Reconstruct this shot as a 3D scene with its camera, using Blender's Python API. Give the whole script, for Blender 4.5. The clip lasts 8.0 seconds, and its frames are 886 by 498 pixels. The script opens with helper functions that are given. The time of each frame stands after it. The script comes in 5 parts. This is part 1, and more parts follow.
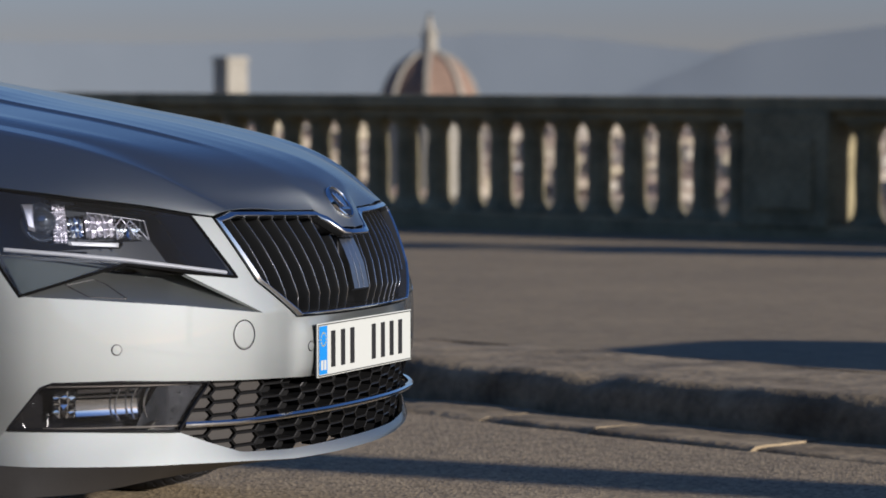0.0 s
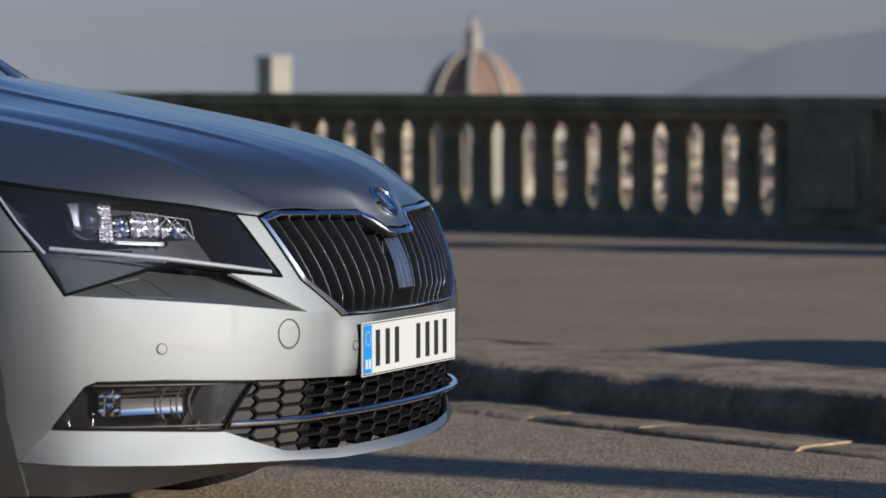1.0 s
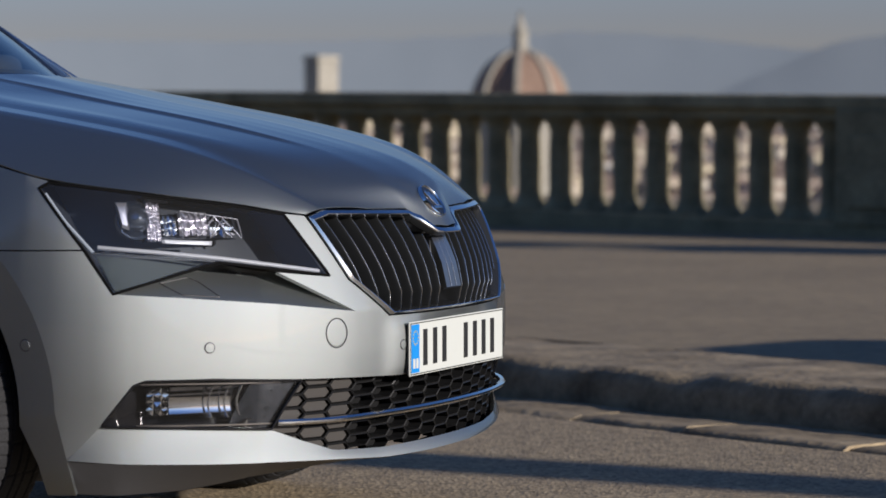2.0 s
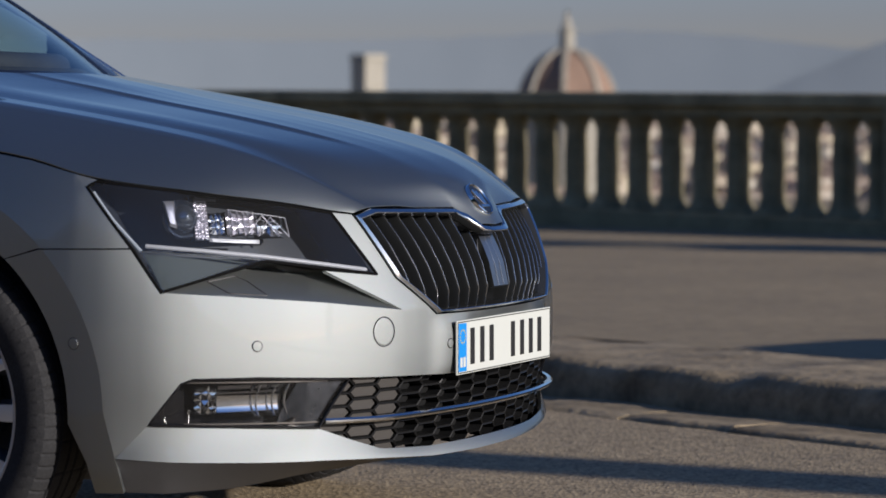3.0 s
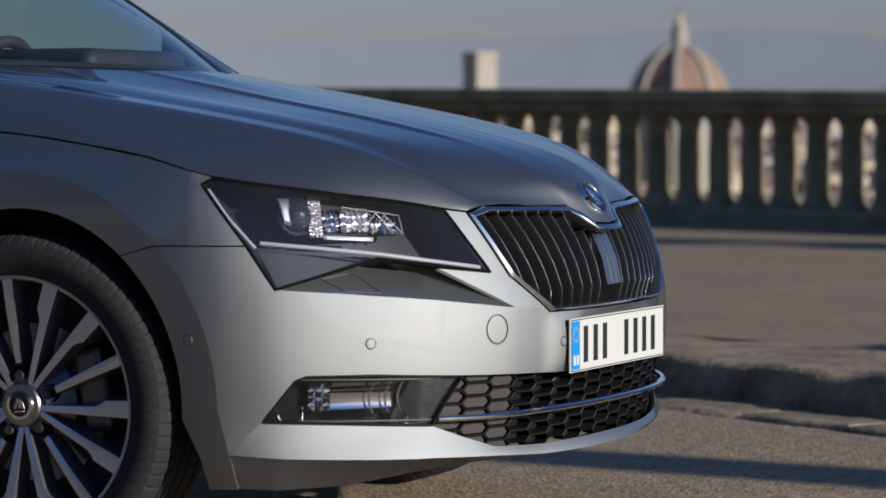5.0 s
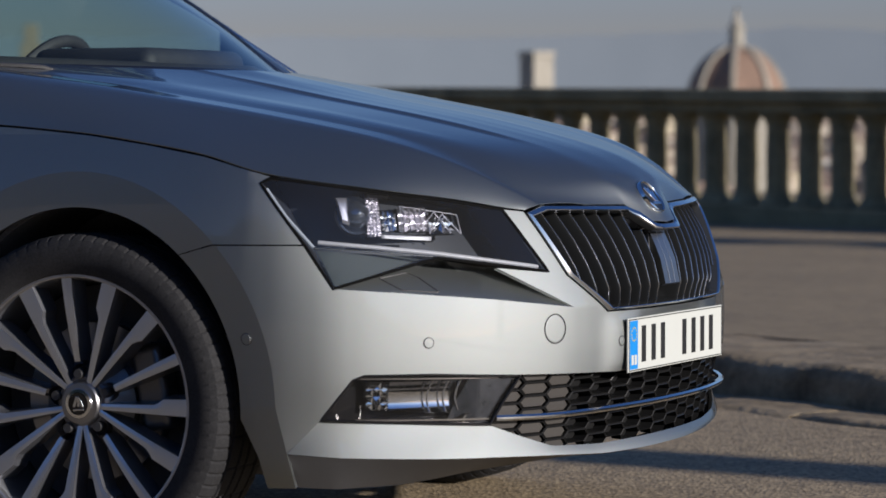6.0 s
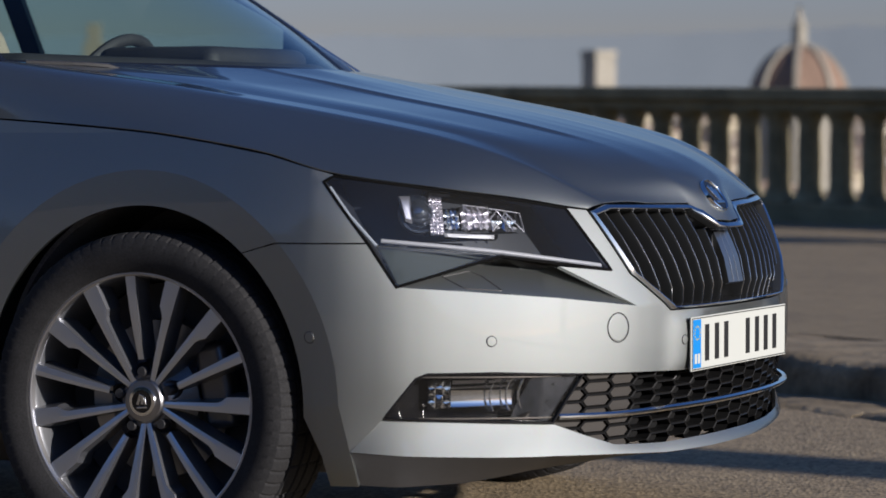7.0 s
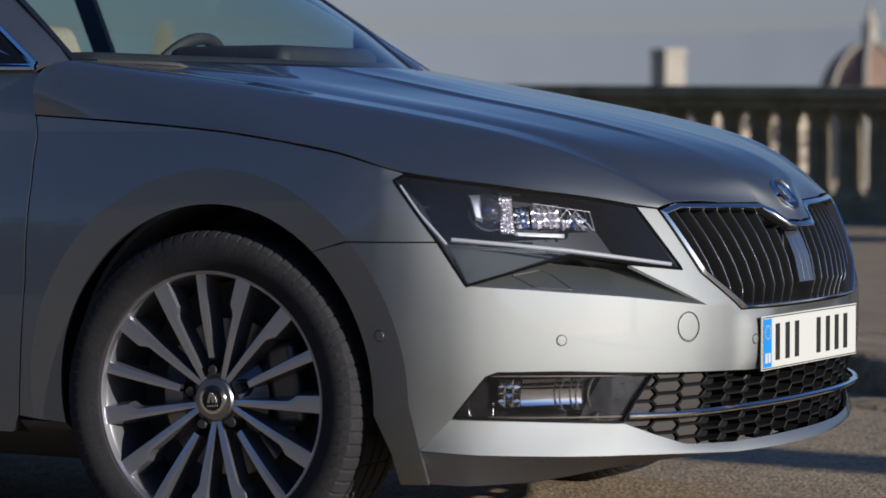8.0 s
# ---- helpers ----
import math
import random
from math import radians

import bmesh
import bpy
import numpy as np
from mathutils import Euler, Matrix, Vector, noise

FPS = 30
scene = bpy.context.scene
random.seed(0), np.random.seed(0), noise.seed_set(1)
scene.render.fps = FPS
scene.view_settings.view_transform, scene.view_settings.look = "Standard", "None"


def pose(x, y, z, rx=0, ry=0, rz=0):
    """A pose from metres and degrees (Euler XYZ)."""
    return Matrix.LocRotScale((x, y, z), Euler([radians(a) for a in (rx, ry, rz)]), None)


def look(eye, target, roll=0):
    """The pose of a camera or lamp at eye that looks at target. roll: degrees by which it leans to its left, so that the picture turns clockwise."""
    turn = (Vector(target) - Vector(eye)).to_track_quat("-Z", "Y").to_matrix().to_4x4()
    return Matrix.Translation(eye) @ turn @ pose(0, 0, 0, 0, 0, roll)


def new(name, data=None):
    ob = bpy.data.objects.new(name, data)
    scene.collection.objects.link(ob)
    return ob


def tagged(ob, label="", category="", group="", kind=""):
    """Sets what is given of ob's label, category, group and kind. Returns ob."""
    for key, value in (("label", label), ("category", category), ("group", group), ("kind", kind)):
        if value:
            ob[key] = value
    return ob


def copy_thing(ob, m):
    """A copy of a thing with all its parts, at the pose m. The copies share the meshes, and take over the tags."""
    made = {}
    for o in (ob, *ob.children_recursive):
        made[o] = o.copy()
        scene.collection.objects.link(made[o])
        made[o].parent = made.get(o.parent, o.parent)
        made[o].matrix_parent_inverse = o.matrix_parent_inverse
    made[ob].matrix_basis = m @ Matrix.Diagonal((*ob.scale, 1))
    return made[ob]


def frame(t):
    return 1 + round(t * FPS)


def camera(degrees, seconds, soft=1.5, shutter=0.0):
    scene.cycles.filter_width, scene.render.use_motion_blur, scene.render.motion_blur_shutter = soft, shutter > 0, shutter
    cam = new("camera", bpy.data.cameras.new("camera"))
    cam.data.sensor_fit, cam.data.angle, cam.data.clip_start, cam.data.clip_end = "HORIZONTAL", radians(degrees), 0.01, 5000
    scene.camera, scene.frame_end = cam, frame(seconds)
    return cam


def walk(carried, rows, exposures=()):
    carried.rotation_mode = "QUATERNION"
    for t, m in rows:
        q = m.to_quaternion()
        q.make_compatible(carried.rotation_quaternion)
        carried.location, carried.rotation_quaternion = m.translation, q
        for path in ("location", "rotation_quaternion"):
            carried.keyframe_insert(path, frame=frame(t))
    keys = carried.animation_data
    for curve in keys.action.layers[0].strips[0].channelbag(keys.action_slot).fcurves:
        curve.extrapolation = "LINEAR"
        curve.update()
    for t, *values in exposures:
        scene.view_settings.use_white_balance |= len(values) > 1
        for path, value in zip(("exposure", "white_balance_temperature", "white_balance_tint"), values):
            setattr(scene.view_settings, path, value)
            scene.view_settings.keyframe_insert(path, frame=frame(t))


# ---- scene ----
# ---- camera ----
cam = camera(17.49, 8.0, soft=1.6)
cam.data.dof.use_dof = True
cam.data.dof.focus_distance = 6.1
cam.data.dof.aperture_fstop = 5.2
# t, x, y, z, yaw, pitch, roll: a pan on a tripod whose lens sits ahead of the pivot
ROWS = [
    (0.0, 3.112, -5.612, 0.874, 19.947, -2.318, 0.085),
    (0.5, 3.111, -5.613, 0.874, 20.365, -2.324, 0.080),
    (1.0, 3.110, -5.613, 0.874, 20.815, -2.329, 0.075),
    (1.5, 3.109, -5.613, 0.874, 21.294, -2.335, 0.070),
    (3.0, 3.107, -5.614, 0.874, 22.673, -2.366, 0.055),
    (3.5, 3.106, -5.615, 0.874, 23.213, -2.379, 0.050),
    (4.0, 3.105, -5.615, 0.874, 23.769, -2.385, 0.045),
    (4.5, 3.104, -5.615, 0.874, 24.341, -2.398, 0.040),
    (6.0, 3.101, -5.617, 0.874, 26.019, -2.422, 0.020),
    (6.5, 3.100, -5.617, 0.874, 26.648, -2.430, 0.015),
    (7.0, 3.099, -5.618, 0.873, 27.251, -2.443, 0.010),
    (7.5, 3.098, -5.618, 0.873, 27.884, -2.453, 0.010),
    (8.0, 3.097, -5.619, 0.873, 28.623, -2.466, 0.010),
]
walk(cam, [(t, pose(x, y, z, 90 + pitch, roll, yaw)) for t, x, y, z, yaw, pitch, roll in ROWS],
     exposures=[(0.0, 0.28, 5500, 16), (8.0, 0.28, 5500, 16)])

# ---- light ----
SUN_AZ, SUN_EL = -7.0, 15.0          # degrees from +x towards +y, and above the horizon
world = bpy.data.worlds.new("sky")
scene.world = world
world.use_nodes = True
wn = world.node_tree.nodes
sky = wn.new("ShaderNodeTexSky")
sky.sky_type = "NISHITA"
sky.sun_disc = False
sky.sun_elevation = radians(SUN_EL)
sky.sun_rotation = radians(90 - SUN_AZ)
sky.air_density, sky.dust_density, sky.ozone_density = 1.0, 0.3, 2.0
wn["Background"].inputs["Strength"].default_value = 0.073
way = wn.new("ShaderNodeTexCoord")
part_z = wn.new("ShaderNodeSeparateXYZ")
layer = wn.new("ShaderNodeValToRGB")         # horizon haze, plus an unseen brighter band added for the hood's reflections
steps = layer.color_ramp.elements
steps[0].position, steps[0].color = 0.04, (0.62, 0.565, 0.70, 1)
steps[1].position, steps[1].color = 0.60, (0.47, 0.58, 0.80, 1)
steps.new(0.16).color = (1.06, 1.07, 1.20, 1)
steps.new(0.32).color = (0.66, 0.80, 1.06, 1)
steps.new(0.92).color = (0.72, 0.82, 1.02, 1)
sky_tint = wn.new("ShaderNodeMix")
sky_tint.data_type, sky_tint.blend_type = "RGBA", "MULTIPLY"
sky_tint.inputs[0].default_value = 1.0
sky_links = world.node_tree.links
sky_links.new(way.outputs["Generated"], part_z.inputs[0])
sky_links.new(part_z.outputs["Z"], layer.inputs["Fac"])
sky_links.new(sky.outputs[0], sky_tint.inputs[6])
sky_links.new(layer.outputs["Color"], sky_tint.inputs[7])
sky_links.new(sky_tint.outputs[2], wn["Background"].inputs["Color"])
sun = new("sun", bpy.data.lights.new("sun", "SUN"))
sun.data.energy, sun.data.angle, sun.data.color = 5.0, radians(0.6), (1.0, 0.86, 0.66)
sun_dir = Vector((math.cos(radians(SUN_EL)) * math.cos(radians(SUN_AZ)), math.cos(radians(SUN_EL)) * math.sin(radians(SUN_AZ)), math.sin(radians(SUN_EL))))
sun.matrix_world = look(sun_dir * 50, (0, 0, 0))


# ---- materials ----
class Mat:
    """A node material under construction."""

    def __init__(self, name, color=(0.5, 0.5, 0.5), rough=0.5, metal=0.0, spec=0.5, coat=0.0):
        self.m = bpy.data.materials.new(name)
        self.m.use_nodes = True
        self.t = self.m.node_tree
        self.b = self.t.nodes["Principled BSDF"]
        self.b.inputs["Base Color"].default_value = (*color, 1)
        self.b.inputs["Roughness"].default_value = rough
        self.b.inputs["Metallic"].default_value = metal
        self.b.inputs["Specular IOR Level"].default_value = spec
        self.b.inputs["Coat Weight"].default_value = coat
        self.b.inputs["Coat Roughness"].default_value = 0.03

    def node(self, kind, **inputs):
        n = self.t.nodes.new("ShaderNode" + kind)
        for k, v in inputs.items():
            n.inputs[k.replace("_", " ")].default_value = v
        return n

    def link(self, a, b):
        self.t.links.new(a, b)

    def coords(self):
        return self.node("TexCoord").outputs["Object"]

    def noise(self, scale, detail=4.0, rough=0.55):
        n = self.node("TexNoise", Scale=scale, Detail=detail, Roughness=rough)
        self.link(self.coords(), n.inputs["Vector"])
        return n.outputs["Fac"]

    def ramp(self, fac, stops):
        r = self.t.nodes.new("ShaderNodeValToRGB")
        e = r.color_ramp.elements
        e[0].position, e[0].color = stops[0][0], (*stops[0][1], 1)
        e[1].position, e[1].color = stops[-1][0], (*stops[-1][1], 1)
        for p, c in stops[1:-1]:
            e.new(p).color = (*c, 1)
        self.link(fac, r.inputs["Fac"])
        return r.outputs["Color"]

    def mix(self, fac, a, b, kind="MIX"):
        n = self.t.nodes.new("ShaderNodeMix")
        n.data_type, n.blend_type = "RGBA", kind
        for sock, v in ((n.inputs[0], fac), (n.inputs[6], a), (n.inputs[7], b)):
            if isinstance(v, (int, float)):
                sock.default_value = v
            elif isinstance(v, tuple):
                sock.default_value = (*v, 1)
            else:
                self.link(v, sock)
        return n.outputs[2]

    def color(self, sock):
        self.link(sock, self.b.inputs["Base Color"])
        return self

    def rough(self, fac, lo, hi):
        r = self.node("MapRange", To_Min=lo, To_Max=hi)
        self.link(fac, r.inputs["Value"])
        self.link(r.outputs[0], self.b.inputs["Roughness"])
        return self

    def bump(self, height, strength=0.3, distance=0.01):
        n = self.node("Bump", Strength=strength, Distance=distance)
        self.link(height, n.inputs["Height"])
        self.link(n.outputs[0], self.b.inputs["Normal"])
        return self


def speckled(name, a, b, scale, rough=0.8, fine=None, bump=0.3, dist=0.004, **k):
    """A surface whose colour drifts between a and b at two scales, with relief."""
    q = Mat(name, a, rough, **k)
    big, small = q.noise(scale, 5), q.noise(fine or scale * 14, 3)
    base = q.ramp(big, [(0.3, a), (0.7, b)])
    grain = q.ramp(small, [(0.3, (0.72, 0.72, 0.72)), (0.7, (1.2, 1.2, 1.2))])
    q.color(q.mix(1.0, base, grain, "MULTIPLY"))
    q.bump(small, bump, dist)
    return q.m


def glass(name, tint=(0.9, 0.95, 0.95), gloss=0.02, ior=1.5, dust=0.0):
    """Clear glass with a mirror's share by angle, and a thin film of dust."""
    q = Mat(name)
    clear, shine, fr = q.node("BsdfTransparent"), q.node("BsdfGlossy"), q.node("Fresnel", IOR=ior)
    clear.inputs["Color"].default_value = (*tint, 1)
    shine.inputs["Roughness"].default_value = gloss
    mx = q.t.nodes.new("ShaderNodeMixShader")
    q.link(fr.outputs[0], mx.inputs[0])
    q.link(clear.outputs[0], mx.inputs[1])
    q.link(shine.outputs[0], mx.inputs[2])
    film = q.t.nodes.new("ShaderNodeMixShader")
    film.inputs[0].default_value = dust
    q.link(mx.outputs[0], film.inputs[1])
    q.link(q.node("BsdfDiffuse").outputs[0], film.inputs[2])
    q.link(film.outputs[0], q.t.nodes["Material Output"].inputs["Surface"])
    return q.m


def paint_material():
    """Silver flakes with a wide, short-tailed shine under a clear coat."""
    q = Mat("silver_metallic_paint")
    flakes = q.node("TexVoronoi", Scale=2600.0)
    q.link(q.coords(), flakes.inputs["Vector"])
    tone = q.ramp(q.noise(2.0, 4), [(0.3, (0.226, 0.240, 0.233)), (0.7, (0.245, 0.260, 0.252))])
    tint = q.mix(0.14, tone, flakes.outputs["Color"], "OVERLAY")
    base = q.t.nodes.new("ShaderNodeMixShader")
    base.inputs[0].default_value = 0.085
    lobe = q.node("BsdfAnisotropic", Roughness=0.63)
    lobe.distribution = "BECKMANN"
    q.link(tint, lobe.inputs["Color"])
    q.link(lobe.outputs[0], base.inputs[1])
    matt = q.node("BsdfDiffuse")                 # flakes that lie askew
    q.link(q.mix(1.0, tint, (1.2, 1.2, 1.2), "MULTIPLY"), matt.inputs["Color"])
    q.link(matt.outputs[0], base.inputs[2])
    coat = q.node("BsdfGlossy", Roughness=0.010)
    fr = q.node("Fresnel", IOR=1.62)
    mx = q.t.nodes.new("ShaderNodeMixShader")
    q.link(fr.outputs[0], mx.inputs[0])
    q.link(base.outputs[0], mx.inputs[1])
    q.link(coat.outputs[0], mx.inputs[2])
    q.link(mx.outputs[0], q.t.nodes["Material Output"].inputs["Surface"])
    return q.m


def asphalt_material(name, dark, light, scale=90.0):
    q = Mat(name, dark, 0.85)
    v = q.node("TexVoronoi", Scale=scale)
    q.link(q.coords(), v.inputs["Vector"])
    stones = q.ramp(v.outputs["Color"], [(0.1, dark), (0.9, light)])
    stain = q.ramp(q.noise(0.9, 6), [(0.3, (0.84, 0.84, 0.85)), (0.75, (1.12, 1.11, 1.10))])
    patch = q.ramp(q.noise(13, 6, 0.65), [(0.28, (0.72, 0.72, 0.72)), (0.5, (1, 1, 1)), (0.74, (1.22, 1.22, 1.2))])
    q.color(q.mix(1.0, q.mix(1.0, stones, stain, "MULTIPLY"), patch, "MULTIPLY"))
    q.bump(v.outputs["Distance"], 0.45, 0.005)
    return q.m


PAINT = paint_material()
BRIGHT = Mat("brushed_chrome", (0.66, 0.69, 0.73), 0.15, metal=1.0).m
EDGE = Mat("slat_chrome", (0.50, 0.51, 0.52), 0.24, metal=1.0).m
CHROME = Mat("chrome", (0.82, 0.83, 0.84), 0.10, metal=1.0).m
BADGE_CHROME = Mat("badge_chrome", (0.80, 0.82, 0.84), 0.05, metal=1.0).m
SATIN = Mat("satin_aluminium", (0.62, 0.63, 0.65), 0.22, metal=1.0).m
GLOSS_BLACK = Mat("gloss_black", (0.008, 0.008, 0.009), 0.14, spec=0.45).m
PLASTIC = speckled("dark_plastic", (0.022, 0.022, 0.024), (0.035, 0.035, 0.036), 9, 0.5, 260, 0.15, 0.001)
VOID = Mat("matt_black", (0.085, 0.088, 0.096), 0.9, spec=0.1).m
SEAL = Mat("black_rubber_seal", (0.006, 0.006, 0.006), 0.8, spec=0.03).m
UNDERTRAY = speckled("dark_grey_plastic", (0.050, 0.050, 0.052), (0.064, 0.064, 0.066), 3, 0.5, 900, 0.05, 0.0005)
# liner colour is raised to lift the deep shade inside the arches
LINER = speckled("lifted_arch_liner", (0.12, 0.122, 0.13), (0.17, 0.172, 0.18), 4, 0.9, 300, 0.3, 0.001, spec=0.1)
GRILLE_BLACK = Mat("piano_black_plastic", (0.024, 0.025, 0.025), 0.12, spec=0.5).m
RUBBER = speckled("tyre_rubber", (0.020, 0.020, 0.021), (0.030, 0.030, 0.031), 12, 0.85, 240, 0.2, 0.001, spec=0.2)
LENS = glass("clear_lamp_lens", (0.88, 0.94, 1.0), 0.06, 1.5, 0.012)
FOG_LENS = glass("clear_fog_lens", (0.95, 0.96, 0.97), 0.03, 1.5, 0.004)
WINDOW = glass("tinted_window_glass", (0.62, 0.74, 0.72), 0.01, 1.5)
ALLOY = Mat("machined_alloy", (0.60, 0.65, 0.75), 0.36, metal=1.0).m
ALLOY_DARK = Mat("anthracite_alloy_paint", (0.13, 0.135, 0.15), 0.35, metal=0.6, coat=0.5).m
BARREL = Mat("silver_rim_paint", (0.30, 0.31, 0.33), 0.30, metal=0.8, coat=0.4).m
STEEL = Mat("brake_steel", (0.32, 0.32, 0.33), 0.35, metal=1.0).m
PLATE_WHITE = Mat("plate_white", (0.47, 0.485, 0.445), 0.6, spec=0.2).m
PLATE_BLUE = Mat("plate_blue", (0.02, 0.22, 0.60), 0.35).m
PLATE_BLACK = Mat("plate_black", (0.015, 0.015, 0.015), 0.45).m
PLATE_YELLOW = Mat("plate_star_yellow", (0.55, 0.42, 0.05), 0.4).m
CABIN = speckled("cabin_trim", (0.02, 0.02, 0.022), (0.035, 0.035, 0.037), 7, 0.65, 180, 0.15, 0.001)
BEIGE = speckled("beige_leather", (0.30, 0.265, 0.20), (0.36, 0.32, 0.25), 6, 0.55, 160, 0.15, 0.001)
ROAD = asphalt_material("worn_asphalt", (0.150, 0.114, 0.064), (0.430, 0.334, 0.194), 100)
PAVING = asphalt_material("pavement_asphalt", (0.218, 0.166, 0.093), (0.293, 0.228, 0.131), 160)
KERB = speckled("kerb_stone", (0.125, 0.093, 0.050), (0.36, 0.280, 0.165), 5.0, 0.9, 26, 0.6, 0.010)
STONE = speckled("weathered_grey_stone", (0.172, 0.146, 0.077), (0.36, 0.306, 0.170), 3.0, 0.9, 40, 0.6, 0.01)
EARTH = speckled("hillside", (0.05, 0.07, 0.03), (0.16, 0.14, 0.09), 0.02, 0.95, 0.4, 0.2, 0.3)
TERRACOTTA = speckled("terracotta_tile", (0.225, 0.16, 0.115), (0.30, 0.22, 0.165), 0.08, 0.85, 1.4, 0.3, 0.2)
# tile colour is lightened to stand for distance haze
DOME_TILE = speckled("dome_tile", (0.20, 0.130, 0.088), (0.26, 0.172, 0.118), 0.08, 0.85, 1.4, 0.3, 0.2)
MARBLE = speckled("pale_marble", (0.27, 0.245, 0.19), (0.36, 0.33, 0.26), 0.1, 0.7, 1.5, 0.2, 0.1)


# ---- building helpers ----
def mesh_of(name, verts, faces, sharp=28.0):
    me = bpy.data.meshes.new(name)
    me.from_pydata([tuple(map(float, v)) for v in verts], [], [tuple(map(int, f)) for f in faces])
    me.polygons.foreach_set("use_smooth", [True] * len(me.polygons))
    me.set_sharp_from_angle(angle=radians(sharp))
    me.update()
    return me


def corners(me):
    """Points, faces and shading normals of a mesh."""
    co = np.empty(len(me.vertices) * 3)
    me.vertices.foreach_get("co", co)
    cn = np.empty(len(me.loops) * 3)
    me.corner_normals.foreach_get("vector", cn)
    return co.reshape(-1, 3), [list(p.vertices) for p in me.polygons], cn.reshape(-1, 3)


def from_corners(name, co, faces, cn, mats, index=None):
    me = bpy.data.meshes.new(name)
    me.from_pydata([tuple(map(float, v)) for v in co], [], [tuple(map(int, f)) for f in faces])
    me.polygons.foreach_set("use_smooth", [True] * len(me.polygons))
    for m in mats:
        me.materials.append(m)
    if index:
        me.polygons.foreach_set("material_index", index)
    me.normals_split_custom_set([tuple(map(float, v)) for v in cn])
    me.update()
    return me


def thickened(me, depth, lining=None):
    """The sheet with its rim folded in and a back, each shaded by itself."""
    co, faces, cn = corners(me)
    vn = np.zeros_like(co)
    k = 0
    count = {}
    for f in faces:
        for a, b in zip(f, f[1:] + f[:1]):
            count[a, b] = count.get((a, b), 0) + 1
        for v in f:
            vn[v] += cn[k]
            k += 1
    vn /= np.maximum(np.linalg.norm(vn, axis=1), 1e-9)[:, None]
    inner = co - vn * depth
    rim = [e for e in count if (e[1], e[0]) not in count]
    n = len(co)
    new_co, new_f, new_n = [co, inner], list(faces), [cn]
    idx = [p.material_index for p in me.polygons]
    two = 1 if lining else 0
    back_n = []
    for f in faces:
        new_f.append([v + n for v in f[::-1]])
        back_n += [-vn[v] for v in f[::-1]]
        idx.append(two if lining else me.polygons[0].material_index)
    new_n.append(np.array(back_n))
    base, rim_co, rim_n = 2 * n, [], []
    for a, b in rim:
        q = np.array((co[b], co[a], inner[a], inner[b]))
        m = np.cross(q[1] - q[0], q[2] - q[0])
        m /= max(np.linalg.norm(m), 1e-12)
        rim_co += list(q)
        rim_n += [m] * 4
        new_f.append([base, base + 1, base + 2, base + 3])
        idx.append(0)
        base += 4
    if rim:
        new_co.append(np.array(rim_co))
        new_n.append(np.array(rim_n))
    mats = list(me.materials) + ([lining] if lining else [])
    return from_corners(me.name, np.vstack(new_co), new_f, np.vstack(new_n), mats, idx)


def part(name, data, material, parent=None, label="", thick=0.0, lining=None):
    """One mesh object under a thing; data is a mesh or a bmesh."""
    if isinstance(data, bmesh.types.BMesh):
        bm, data = data, bpy.data.meshes.new(name)
        bm.to_mesh(data)
        bm.free()
    if not data.materials:
        data.materials.append(material)
    ob = new(name, data)
    if parent:
        ob.parent = parent
    if label:
        tagged(ob, label)
    if thick:
        ob.data = thickened(data, thick, lining)
    return ob


def curve(points, n):
    """n points spread evenly along a smooth line through the given points."""
    p = np.asarray(points, float)
    q = np.vstack([2 * p[0] - p[1], p, 2 * p[-1] - p[-2]])
    t = np.linspace(0, 1, 16, endpoint=False)[:, None]
    out = []
    for a, b, c, d in zip(q[:-3], q[1:-2], q[2:-1], q[3:]):
        out.append(0.5 * (2 * b + (c - a) * t + (2 * a - 5 * b + 4 * c - d) * t ** 2 + (3 * b - a - 3 * c + d) * t ** 3))
    return spread(np.vstack(out + [p[-1:]]), n)


def spread(p, n):
    """n points spread evenly along a polyline."""
    p = np.asarray(p, float)
    d = np.r_[0, np.cumsum(np.linalg.norm(np.diff(p, axis=0), axis=1))]
    w = np.linspace(0, d[-1], n)
    return np.stack([np.interp(w, d, p[:, i]) for i in range(p.shape[1])], 1)


def grid_mesh(name, g, sharp=28.0, wrap=False, flip=False):
    """A mesh from a grid of points, rows x columns x 3."""
    r, c = g.shape[:2]
    f = []
    for i in range(r - 1):
        for j in range(c if wrap else c - 1):
            k = (j + 1) % c
            q = (i * c + j, i * c + k, (i + 1) * c + k, (i + 1) * c + j)
            f.append(q[::-1] if flip else q)
    return mesh_of(name, g.reshape(-1, 3), f, sharp)


def inside(poly, pts):
    """Which of pts lie in the polygon."""
    x, y = pts[:, 0], pts[:, 1]
    hit = np.zeros(len(pts), bool)
    for (x0, y0), (x1, y1) in zip(poly, np.roll(poly, -1, 0)):
        with np.errstate(divide="ignore", invalid="ignore"):
            hit ^= ((y0 > y) != (y1 > y)) & (x < (x1 - x0) * (y - y0) / (y1 - y0) + x0)
    return hit


def densify(poly, step, closed=True):
    poly = [np.asarray(p, float) for p in poly]
    out = []
    ends = poly[1:] + poly[:1] if closed else poly[1:]
    for a, b in zip(poly, ends):
        n = max(1, int(np.ceil(np.linalg.norm(b - a) / step)))
        out += [a + (b - a) * i / n for i in range(n)]
    if not closed:
        out.append(poly[-1])
    return np.array(out)


